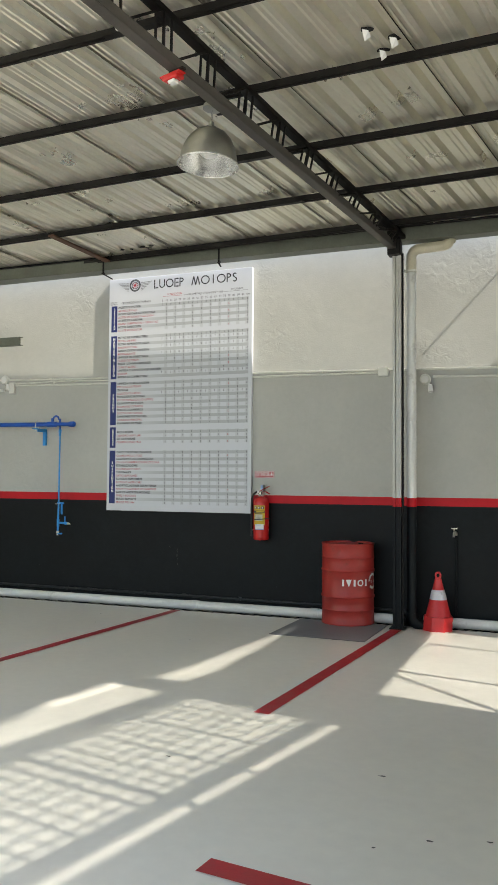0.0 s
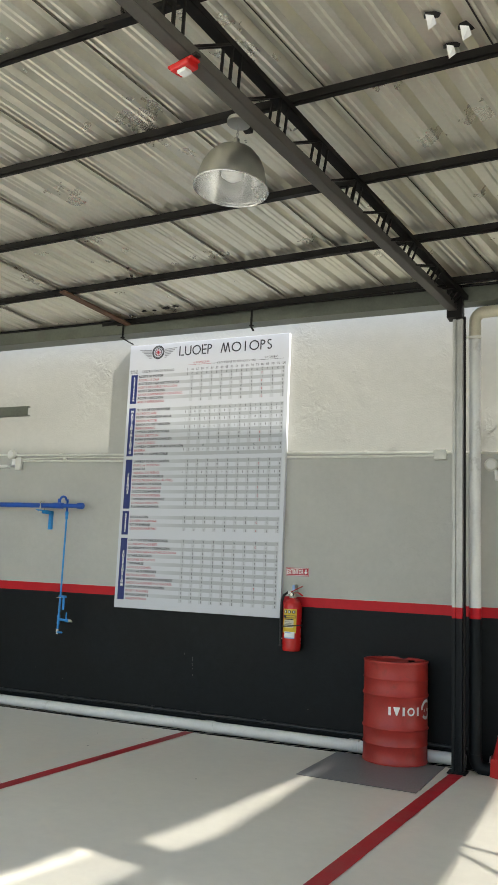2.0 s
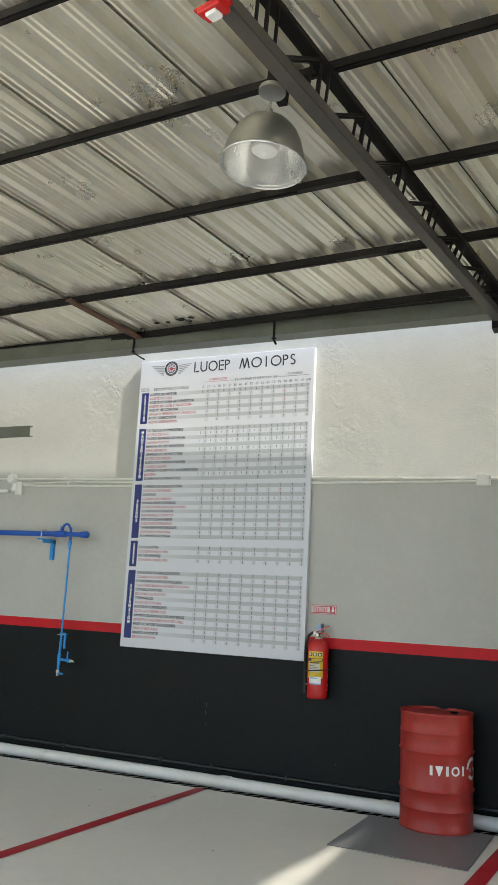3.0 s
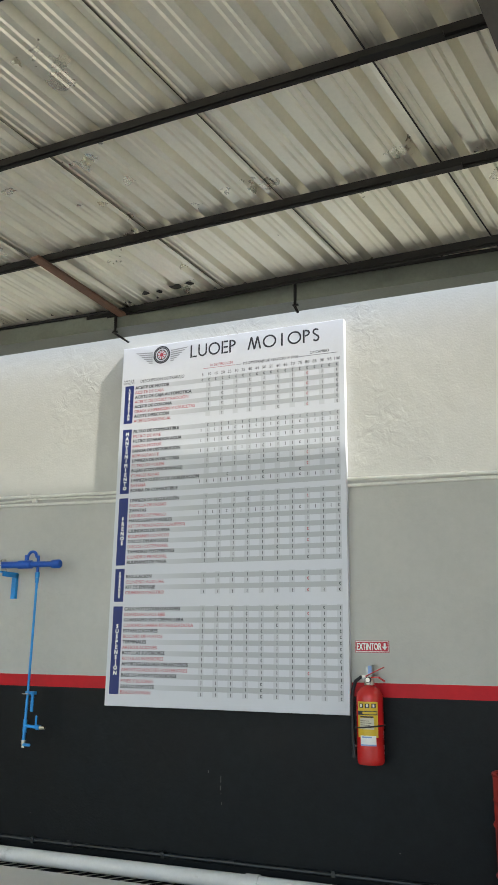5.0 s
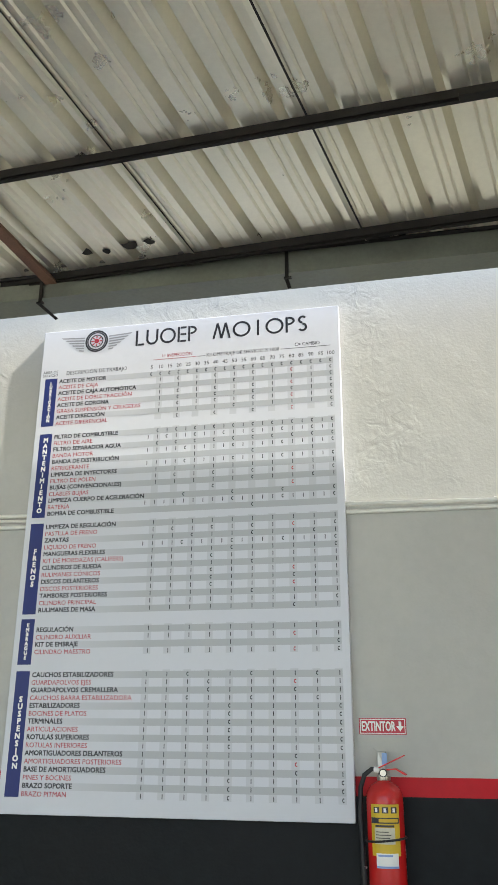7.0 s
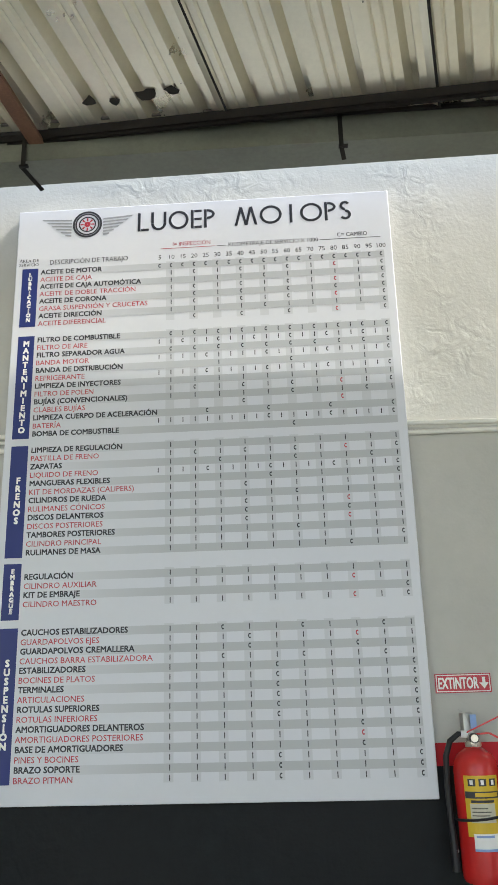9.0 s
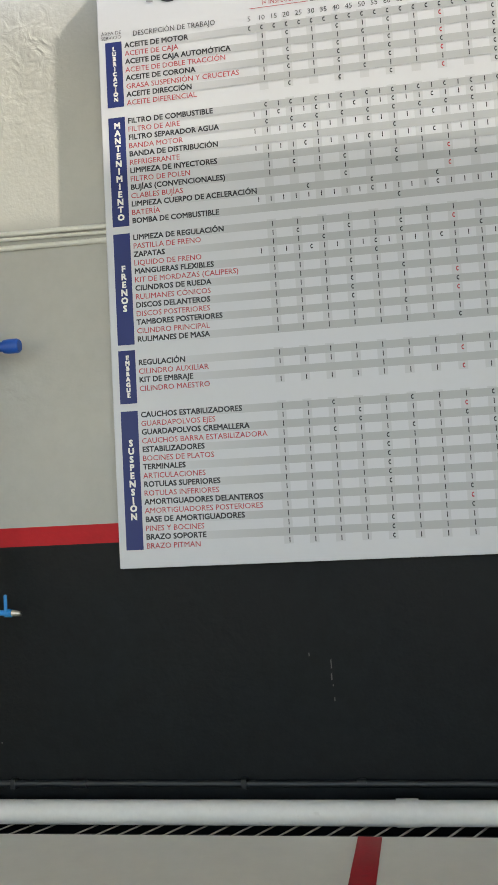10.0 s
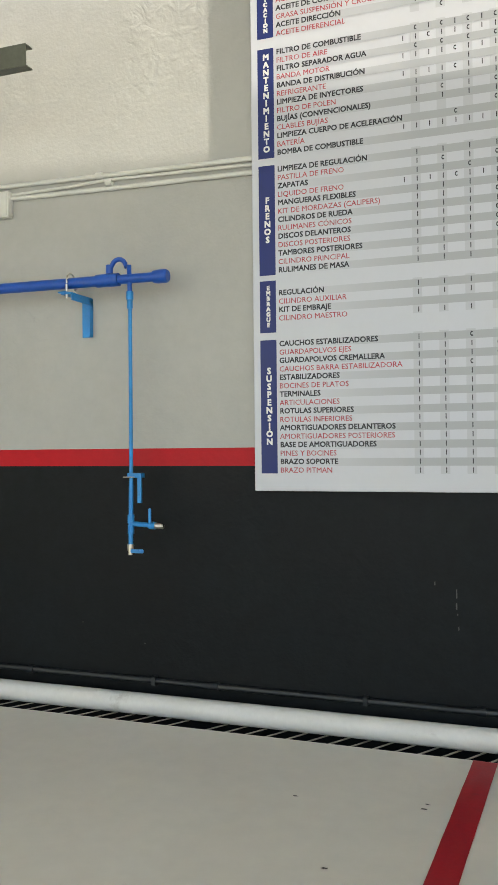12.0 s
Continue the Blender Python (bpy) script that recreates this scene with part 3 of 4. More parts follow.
# ---- service board ----
board = thing("service_board", "large white printed service chart board on the wall", "sign board")
BX, BT, BY = -5.154, 4.170, 7.0
BW, BH = 1.996, 2.994
part("panel", box(BX, BX + BW, BY, W - 0.001, BT - BH, BT, 0.004), M_BOARD, board)
Y1, Y2, Y3 = BY - 0.0005, BY - 0.001, BY - 0.0015
PITCH = 0.0426
COLS = [BX + 0.776 + 0.0611 * i for i in range(20)]
ALL, TEN, NONE = range(5, 101, 5), range(10, 101, 10), ()
SECTIONS = (
    ("LUBRICACIÓN", 0.351, 0.690, 0.351, (
        ("ACEITE DE MOTOR", NONE, ALL), ("ACEITE DE CAJA", TEN, (20, 40, 60, 80, 100)), ("ACEITE DE CAJA AUTOMÓTICA", TEN, (50, 100)),
        ("ACEITE DE DOBLE TRACCIÓN", TEN, (20, 40, 60, 80, 100)), ("ACEITE DE CORONA", TEN, (20, 40, 60, 80, 100)),
        ("GRASA SUSPENSIÓN Y CRUCETAS", TEN, (20, 40, 60, 80, 100)), ("ACEITE DIRECCIÓN", TEN, (50, 100)), ("ACEITE DIFERENCIAL", NONE, (20, 40, 60, 80, 100)))),
    ("MANTENIMIENTO", 0.743, 1.302, 0.743, (
        ("FILTRO DE COMBUSTIBLE", range(10, 101, 5), TEN), ("FILTRO DE AIRE", ALL, (15, 30, 45, 60, 75, 90)), ("FILTRO SEPARADOR AGUA", NONE, TEN),
        ("BANDA MOTOR", ALL, (25, 50, 75, 100)), ("BANDA DE DISTRIBUCIÓN", (30, 90), (60,)), ("REFRIGERANTE", ALL, (25, 50, 75, 100)),
        ("LIMPIEZA DE INYECTORES", TEN, ()), ("FILTRO DE POLEN", TEN, (20, 40, 60, 80, 100)), ("BUJÍAS (CONVENCIONALES)", TEN, (60, 90)),
        ("CLABLES BUJÍAS", NONE, (40, 80)), ("LIMPIEZA CUERPO DE ACELERACIÓN", NONE, (25, 50, 75, 100)), ("BATERÍA", ALL, (50, 75, 100)), ("BOMBA DE COMBUSTIBLE", NONE, (60,)))),
    ("FRENOS", 1.339, 1.898, 1.339, (
        ("LIMPIEZA DE REGULACIÓN", TEN, ()), ("PASTILLA DE FRENO", TEN, (20, 40, 60, 80, 100)), ("ZAPATAS", TEN, (30, 60, 90)), ("LIQUIDO DE FRENO", ALL, (25, 50, 75, 100)),
        ("MANGUERAS FLEXIBLES", TEN, (50, 100)), ("KIT DE MORDAZAS (CALIPERS)", TEN, (40,)), ("CILINDROS DE RUEDA", TEN, (60,)), ("RULIMANES CÓNICOS", TEN, (40, 80)),
        ("DISCOS DELANTEROS", TEN, (40, 80)), ("DISCOS POSTERIORES", TEN, (40, 80)), ("TAMBORES POSTERIORES", TEN, (60,)), ("CILINDRO PRINCIPAL", TEN, (100,)), ("RULIMANES DE MASA", TEN, (80,)))),
    ("EMBRAGUE", 1.926, 2.190, 1.966, (
        ("REGULACIÓN", TEN, ()), ("CILINDRO AUXILIAR", TEN, (80,)), ("KIT DE EMBRAJE", (50,), (100,)), ("CILINDRO MAESTRO", TEN, (80, 100)))),
    ("SUSPENSIÓN", 2.227, 2.905, 2.224, (
        ("CAUCHOS ESTABILIZADORES", TEN, (30, 60, 90)), ("GUARDAPOLVOS EJES", TEN, (40, 80)), ("GUARDAPOLVOS CREMALLERA", TEN, (40, 80)), ("CAUCHOS BARRA ESTABILIZADORA", TEN, (30, 60, 90)),
        ("ESTABILIZADORES", TEN, (50, 100)), ("BOCINES DE PLATOS", TEN, (50, 100)), ("TERMINALES", TEN, (50, 100)), ("ARTICULACIONES", TEN, (50, 100)),
        ("ROTULAS SUPERIORES", TEN, (50, 100)), ("ROTULAS INFERIORES", TEN, (50, 100)), ("AMORTIGUADORES DELANTEROS", TEN, (80,)), ("AMORTIGUADORES POSTERIORES", TEN, (80,)),
        ("BASE DE AMORTIGUADORES", TEN, (80,)), ("PINES Y BOCINES", TEN, (50, 100)), ("BRAZO SOPORTE", TEN, (50, 100)), ("BRAZO PITMAN", TEN, (50, 100)))),
)


def letter_c(bm, x, z, y, r=0.0100):
    n = 8
    a0, a1 = radians(50), radians(310)
    rings = [[bm.verts.new((x + k * r * 0.8 * math.cos(a0 + (a1 - a0) * i / n), y, z + k * r * 1.2 * math.sin(a0 + (a1 - a0) * i / n))) for i in range(n + 1)] for k in (1.0, 0.48)]
    for i in range(n):
        bm.faces.new((rings[0][i], rings[0][i + 1], rings[1][i + 1], rings[1][i]))


marks = (bmesh.new(), bmesh.new())
for title, top, bottom, first, rows in SECTIONS:
    bar = part("section_bar", flat(BX + 0.037, BX + 0.123, BT - bottom, BT - top, Y1), M_BLUE, board, "blue section bar")
    step = (bottom - top - 0.05) / len(title)
    step = min(step, 0.040)
    z0 = BT - (top + bottom) / 2 + step * (len(title) - 1) / 2
    for i, ch in enumerate(title):
        words("letter", ch, step * 1.08, M_WHITE, bar, BX + 0.080, Y2, z0 - i * step - step * 0.36, align="CENTER", bold=0.004)
    for i in range(0, 20, 2):
        tint = bmesh.new()
        flat(COLS[i] + 0.034, COLS[i] + 0.078, BT - first - PITCH * len(rows), BT - first, Y1, tint)
        part("column_tint", tint, M_TINT, board)
    for i, (name, ticks, cs) in enumerate(rows):
        zc = BT - first - PITCH * (i + 0.5)
        ink = M_REDINK if i % 2 else M_INK
        if i % 2 == 0:
            part("row_band", flat(BX + 0.145, BX + BW - 0.045, zc - PITCH / 2 - 0.004, zc + PITCH / 2 - 0.008, Y2), M_BAND, board, "grey printed row")
        words("row_text", name, 0.0378, ink, board, BX + 0.137, Y3, zc - 0.0165, bold=0.0021 if ink is M_INK else 0.0004)
        mk = marks[0]
        red = marks[i % 2]
        for km in set(ticks) | set(cs):
            x = COLS[km // 5 - 1]
            if km in cs:
                letter_c(red if km % 80 == 0 else mk, x, zc - 0.003, Y3)
            else:
                flat(x - 0.0022, x + 0.0022, zc - 0.016, zc + 0.009, Y3, mk)

for bm, m in zip(marks, (M_INK, M_REDINK)):
    tagged(part("printed_mark_set", bm, m, board, "small printed service marks"), kind="stuff")
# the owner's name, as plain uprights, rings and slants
NAME = (("foot", 0.060), ("cup", 0.082), ("ring", 0.108), ("bars", 0.058), ("stem", 0.064), ("gap", 0.075),
        ("slants", 0.122), ("ring", 0.118), ("post", 0.072), ("ring", 0.118), ("stem", 0.066), ("hook", 0.060))
x, H, T = BX + 0.655, 0.112, 0.0145


def loop(bm, cx, cz, rx, rz, t, a0, a1):
    """A flat oval ring, or a stretch of one."""
    n = 30
    ang = [radians(a0 + (a1 - a0) * k / n) for k in range(n + 1)]
    ro, ri = ([bm.verts.new((cx + p * math.cos(a), Y2, cz + q * math.sin(a))) for a in ang] for p, q in ((rx, rz), (rx - t, rz - t)))
    for k in range(n):
        bm.faces.new((ro[k], ri[k], ri[k + 1], ro[k + 1]))


for shape, wide in NAME:
    bm = bmesh.new()
    z = BT - 0.162
    if shape in ("foot", "stem", "bars"):
        flat(x, x + T, z, z + H, Y2, bm)
    if shape == "post":
        flat(x + wide / 2 - T / 2, x + wide / 2 + T / 2, z, z + H, Y2, bm)
    if shape == "cup":
        flat(x, x + T, z + H * 0.4, z + H, Y2, bm), flat(x + wide - T, x + wide, z + H * 0.4, z + H, Y2, bm)
        loop(bm, x + wide / 2, z + H * 0.39, wide / 2, H * 0.39, T, 180, 360)
    if shape == "stem":
        loop(bm, x + T + 0.002, z + H * 0.73, wide - T - 0.008, H * 0.27, T, -90, 90)
    if shape == "hook":
        loop(bm, x + wide / 2, z + H * 0.75, wide * 0.46, H * 0.25, T, 30, 270)
        loop(bm, x + wide / 2, z + H * 0.27, wide * 0.5, H * 0.27, T, -150, 90)
    if shape == "foot":
        flat(x + T + 0.004, x + wide, z, z + T, Y2, bm)
    if shape == "bars":
        for k in range(3):
            flat(x + T + 0.004, x + wide, z + k * (H - T) / 2, z + k * (H - T) / 2 + T, Y2, bm)
    if shape == "slants":
        for k in range(4):
            a, b = x + wide * 0.22 * k, x + wide * 0.22 * (k + 1)
            z0, z1 = (z, z + H) if k % 2 == 0 else (z + H, z)
            bm.faces.new([bm.verts.new(p) for p in ((a, Y2 - 0.0001 * k, z0), (a + T, Y2 - 0.0001 * k, z0), (b + T, Y2 - 0.0001 * k, z1), (b, Y2 - 0.0001 * k, z1))])
    if shape == "ring":
        loop(bm, x + wide / 2, z + H / 2, wide / 2, H / 2, T, 0, 360)
    if shape == "gap":
        bm.free()
    else:
        part("title_shape", bm, M_INK, board, "dark printed title shape")
    x += wide + 0.0125
words("heading", "DESCRIPCIÓN DE TRABAJO", 0.04, M_INK, board, BX + 0.185, Y2, BT - 0.332, width=0.42)
words("heading", "ÁREA DE", 0.026, M_INK, board, BX + 0.018, Y2, BT - 0.312, width=0.105)
words("heading", "SERVICIO", 0.026, M_INK, board, BX + 0.018, Y2, BT - 0.336, width=0.105)
words("heading", "I= INSPECCIÓN", 0.034, M_REDINK, board, BX + 0.845, Y2, BT - 0.262, width=0.20)
words("heading", "KILOMETRAJE DE SERVICIO X 1000", 0.034, M_INK, board, BX + 1.142, Y2, BT - 0.283, width=0.472)
words("heading", "C= CAMBIO", 0.034, M_INK, board, BX + 1.715, Y2, BT - 0.262, width=0.157)
for x0, x1, d, m in ((0.78, 1.07, 0.275, M_REDINK), (1.08, 1.13, 0.275, M_INK), (1.625, 1.94, 0.275, M_INK)):
    part("rule", flat(BX + x0, BX + x1, BT - d - 0.0015, BT - d + 0.0015, Y2), m, board)
for i, x in enumerate(COLS):
    words("number", str(5 * i + 5), 0.036, M_INK, board, x, Y2, BT - 0.338, align="CENTER")
# winged wheel emblem
ex, ez = BX + 0.380, BT - 0.100


def annulus(r0, r1, y, n=40):
    bm = bmesh.new()
    a = [[bm.verts.new((ex + r * math.cos(2 * math.pi * k / n), y, ez + r * math.sin(2 * math.pi * k / n))) for k in range(n)] for r in (r0, r1)]
    for k in range(n):
        bm.faces.new((a[0][k], a[0][(k + 1) % n], a[1][(k + 1) % n], a[1][k]))
    return bm


part("emblem_tyre", annulus(0.058, 0.080, Y3), M_INK, board, "dark tyre ring of the emblem")
part("emblem_ring", annulus(0.040, 0.047, Y3), M_INK, board)
part("emblem_groove", annulus(0.066, 0.069, Y3 - 0.0005), M_EMBLEM, board)
part("emblem_hub", annulus(0.002, 0.017, Y3), M_REDINK, board, "red hub of the emblem")
sp = bmesh.new()
for k in range(8):
    a = 2 * math.pi * k / 8
    c, s = math.cos(a), math.sin(a)
    sp.faces.new([sp.verts.new((ex + r * c - t * s, Y3, ez + r * s + t * c)) for r, t in ((0.02, -0.003), (0.038, -0.005), (0.038, 0.005), (0.02, 0.003))])
part("emblem_spokes", sp, M_REDINK, board)
for side in (-1, 1):
    wing = bmesh.new()
    for j in range(6):
        l, zz = 0.165 - j * 0.026, 0.028 - j * 0.019
        q = [(0.086, zz + 0.006), (0.086 + l, zz + 0.016 - j * 0.001), (0.086 + l * 0.93, zz + 0.006 - j * 0.001), (0.086, zz - 0.004)]
        wing.faces.new([wing.verts.new((ex + side * a, Y2 - 0.0001 * j, ez + b)) for a, b in q])
    part("emblem_wing", wing, M_EMBLEM, board, "grey feathered wing of the emblem")


# ---- wall fittings ----
ext = thing("fire_extinguisher", "red fire extinguisher with yellow label hung on the wall", "extinguisher")
EX, EY = -3.005, W - 0.105
part("cylinder", lathe([(0, 0.86), (0.086, 0.862), (0.094, 0.875), (0.096, 0.9), (0.096, 1.30), (0.092, 1.335), (0.075, 1.365), (0.045, 1.385), (0.032, 1.392), (0.030, 1.41), (0.0, 1.41)], 36), M_EXT, ext, smooth=True)
part("neck", lathe([(0.034, 1.395), (0.036, 1.40), (0.036, 1.415), (0.03, 1.42), (0.026, 1.45), (0.0, 1.452)], 20), M_BRASS, ext, "brass valve neck", True)
part("gauge", tube([(0.0, -0.02, 1.432), (0.0, -0.046, 1.432)], 0.021, n=18), M_RUBBER, ext, "round pressure gauge", True)
part("gauge_face", tube([(0.0, -0.046, 1.432), (0.0, -0.048, 1.432)], 0.016, n=18), M_BRASS, ext, "", True)
part("lever", beam((-0.025, -0.005, 1.455), (0.115, -0.03, 1.52), 0.022, 0.006, bevel=0.002), M_EXT, ext, "red squeeze lever")
hb = beam((-0.02, 0, 1.445), (0.07, -0.02, 1.452), 0.024, 0.008, bevel=0.002)
beam((0.07, -0.02, 1.452), (0.118, -0.03, 1.425), 0.024, 0.008, hb)
part("carry_handle", hb, M_EXT, ext)
part("bracket", box(-0.03, 0.012, 0.02, 0.10, 1.45, 1.535, 0.002), M_ALU, ext, "small steel wall bracket")
part("tag", box(-0.005, 0.022, -0.012, -0.008, 1.47, 1.53), M_LBLUE, ext, "blue seal tag")
part("pin", tube([(-0.05, 0, 1.555), (-0.02, 0, 1.53), (0.0, 0, 1.48)], 0.002, n=6), M_ALU, ext)
hose = [(-0.02, 0, 1.445), (-0.06, 0, 1.45), (-0.10, 0, 1.42), (-0.122, 0, 1.36), (-0.128, 0.0, 1.25), (-0.125, 0, 1.1), (-0.118, 0, 0.93)]
part("hose", tube(hose, [0.012, 0.012, 0.013, 0.013, 0.013, 0.013, 0.018], n=10), M_RUBBER, ext, "black rubber hose", True)
part("hose_collar", tube([(-0.05, 0, 1.449), (-0.02, 0, 1.446)], 0.016, n=10), M_WHITE, ext, "", True)
part("nozzle", tube([(-0.119, 0, 0.965), (-0.118, 0, 0.90)], [0.013, 0.02], n=10), M_RUBBER, ext)
part("nozzle_ring", tube([(-0.119, 0, 0.972), (-0.119, 0, 0.985)], 0.016, n=10), M_WHITE, ext)


def curved(z0, z1, a0, a1, r, n=10):
    bm = bmesh.new()
    v = [[bm.verts.new((r * math.sin(a), -r * math.cos(a), z)) for a in (radians(a0 + (a1 - a0) * i / n) for i in range(n + 1))] for z in (z0, z1)]
    for i in range(n):
        bm.faces.new((v[0][i], v[0][i + 1], v[1][i + 1], v[1][i]))
    return bm


part("label", curved(1.045, 1.285, -45, 48, 0.0968), M_YELLOW, ext, "yellow instruction label")
part("label_box", curved(1.10, 1.175, -33, 30, 0.0974), M_PAPER, ext, "cream printed panel")
for a in (-34, -7, 20):
    part("pictogram", curved(1.243, 1.272, a, a + 19, 0.0974), M_INK, ext)
    part("pictogram_inset", curved(1.248, 1.267, a + 5, a + 13, 0.098), M_WHITE, ext)
part("label_strip", curved(1.195, 1.222, -44, 46, 0.0974), M_INK, ext)
part("label_strip", curved(1.201, 1.217, -18, 42, 0.098), M_YELLOW, ext)
part("label_strip", curved(1.178, 1.188, -30, 28, 0.0978), M_INK, ext)
for k in range(4):
    part("text_bar", curved(1.112 + k * 0.014, 1.116 + k * 0.014, -29, 10 + 4 * (k % 3), 0.098), M_CHORD, ext)
part("inspection_label", curved(0.99, 1.058, -30, 38, 0.0978), M_WHITE, ext, "white inspection sticker")
part("sticker_edge", curved(0.99, 1.0, -30, 38, 0.0983), M_LBLUE, ext)
part("sticker_text", curved(1.043, 1.052, -24, 20, 0.0983), M_LBLUE, ext)
part("strap", tube([(0.102 * math.sin(2 * math.pi * k / 24), -0.102 * math.cos(2 * math.pi * k / 24), 1.115 + 0.01 * math.sin(2 * math.pi * k / 24)) for k in range(25)], 0.006, n=6), M_RUBBER, ext, "black holding strap")
for o in ext.children:
    o.data.transform(Matrix.Translation((0, 0, -0.86)))
ext.location = (EX, EY, 0.87)
ext.scale = (0.97, 1.0, 0.965)

sg = thing("extinguisher_sign", "small red sign with white lettering and arrow", "sign")
SX0, SX1, SZ0, SZ1 = -3.128, -2.880, 1.606, 1.688
part("plate", box(SX0, SX1, W - 0.005, W - 0.001, SZ0, SZ1, 0.001), M_SIGNRED, sg)
bb = bmesh.new()
for a, b, c, d in ((SX0 + .005, SX1 - .005, SZ0 + .004, SZ0 + .008), (SX0 + .005, SX1 - .005, SZ1 - .008, SZ1 - .004), (SX0 + .005, SX0 + .009, SZ0 + .008, SZ1 - .008), (SX1 - .009, SX1 - .005, SZ0 + .008, SZ1 - .008)):
    flat(a, b, c, d, W - 0.0065, bb)
part("border", bb, M_WHITE, sg)
words("lettering", "EXTINTOR", 0.06, M_WHITE, sg, SX0 + 0.014, W - 0.0065, SZ0 + 0.017, bold=0.0025, width=0.176, height=0.048)
ab = flat(SX1 - 0.039, SX1 - 0.025, SZ0 + 0.04, SZ1 - 0.016, W - 0.0065)
ab.faces.new([ab.verts.new(p) for p in ((SX1 - 0.052, W - 0.0065, SZ0 + 0.042), (SX1 - 0.032, W - 0.0065, SZ0 + 0.016), (SX1 - 0.012, W - 0.0065, SZ0 + 0.042))])
part("arrow", ab, M_WHITE, sg)

# conduits, boxes and floodlights
cd = thing("conduit", "pair of painted electrical conduits along the wall", "conduit")
CZ = lambda x: 2.925 - 0.024 * (x + 6.7) * (1.0 if x < -3 else 0.9)
for dz, pts in ((0.0, [(-11, 2.93), (-6.9, 2.925), (-5.9, 2.905), (-5.15, 2.895), (-3.1, 2.875), (-1.6, 2.845), (-1.0, 2.838), (XE, 2.80)]), (-0.078, [(-6.66, 2.925), (-5.9, 2.91), (-5.15, 2.90), (-3.1, 2.905), (-1.6, 2.897)]), (-0.05, [(-1.0, 2.80), (XE, 2.745)])):
    part("pipe", tube([(x, W - 0.016, z + dz) for x, z in pts], 0.013, n=10), M_CONDUIT, cd, smooth=True)
part("pipe", tube([(-6.66, W - 0.014, 2.868), (-6.25, W - 0.016, 2.872), (-6.0, W - 0.018, 2.882), (-5.15, W - 0.016, 2.862)], 0.009, n=8), M_CONDUIT, cd, smooth=True)
for x, z in ((-6.06, 2.912), (-2.3, 2.862), (-6.0, 2.868)):
    part("coupling", tube([(x - 0.02, W - 0.016, z), (x + 0.02, W - 0.016, z - 0.001)], 0.018, n=10), M_CONDUIT, cd, smooth=True)


def flood(x, z, s):
    f = thing("round_floodlight", "small white round wall fitting with a stub lamp", "wall lamp", "wall fittings")
    part("body", tube([(0, 0, 0), (0, -0.035, 0), (0, -0.05, 0)], [0.062, 0.062, 0.05], n=22), M_CONDUIT, f, smooth=True)
    part("face", tube([(0, -0.05, 0), (0, -0.053, 0)], 0.04, n=20), M_PVC, f, smooth=True)
    part("arm", beam((0.02, -0.02, -0.03), (0.06, -0.05, -0.09), 0.02, 0.02), M_CONDUIT, f)
    part("stub_lamp", tube([(0.055, -0.03, -0.065), (0.065, -0.05, -0.145)], [0.026, 0.03], n=14), M_WHITE, f, "white stub lamp", True)
    f.location = (x, W - 0.001, z)
    return f


flood(-1.085, 2.72, 1)
fl = flood(-6.80, 2.925, 1)
part("side_bar", box(-0.75, 0.0, -0.075, -0.03, -0.165, -0.13, 0.004), M_PVC, fl, "white side bar")
jb = thing("junction_box", "square painted electrical junction box", "electrical box", "junction boxes")
part("body", box(-6.72, -6.635, W - 0.05, W - 0.001, 2.735, 2.885, 0.006), M_CONDUIT, jb)
part("cover", box(-6.712, -6.643, W - 0.056, W - 0.05, 2.743, 2.877, 0.003), M_CONDUIT, jb)
jb2 = thing("junction_box", "square painted electrical junction box", "electrical box", "junction boxes")
part("body", box(-1.62, -1.50, W - 0.05, W - 0.001, 2.775, 2.875, 0.006), M_CONDUIT, jb2)
part("cover", box(-1.61, -1.51, W - 0.056, W - 0.05, 2.783, 2.867, 0.003), M_CONDUIT, jb2)
arm = thing("steel_channel_bar", "dull grey steel channel bar reaching out from a post", "channel bar")
ab = box(-8.6, -6.135, 6.462, 6.468, 3.285, 3.395)
box(-8.6, -6.135, 6.468, 6.52, 3.285, 3.291, bm=ab)
box(-8.6, -6.135, 6.468, 6.52, 3.389, 3.395, bm=ab)
part("channel", ab, M_GUTTER, arm)
part("wall_stay", box(-8.0, -7.9, 6.52, W, 3.29, 3.39), M_GUTTER, arm)

# ---- blue compressed-air line ----
air = thing("air_line", "blue painted compressed air pipe on wall brackets", "air pipe")
AY = W - 0.175
part("main_pipe", tube([(-10.9, AY, 2.33), (-5.92, AY, 2.290)], 0.0285, n=18), M_AIR, air, smooth=True)
part("end_pipe", tube([(-5.87, AY, 2.29), (-5.64, AY, 2.288)], 0.0245, n=18), M_AIR, air, smooth=True)
part("end_cap", tube([(-5.655, AY, 2.288), (-5.630, AY, 2.288), (-5.585, AY, 2.288), (-5.575, AY, 2.288)], [0.033, 0.036, 0.036, 0.029], n=18), M_AIR, air, smooth=True)
part("tee", tube([(-5.99, AY, 2.291), (-5.860, AY, 2.29)], 0.0345, n=18), M_AIR, air, smooth=True)
u = [(-5.915, AY, 2.30), (-5.915, AY, 2.37)] + arc((-5.860, AY, 2.355), 0.042, 180, 0, 8, (1, 0, 0), (0, 0, 1)) + [(-5.800, AY, 2.36), (-5.795, AY, 2.20)]
part("gooseneck", tube(u, 0.0125, n=12), M_AIR, air, smooth=True)
part("joint", tube([(-5.915, AY, 2.325), (-5.915, AY, 2.37)], 0.019, n=12), M_AIR, air, smooth=True)
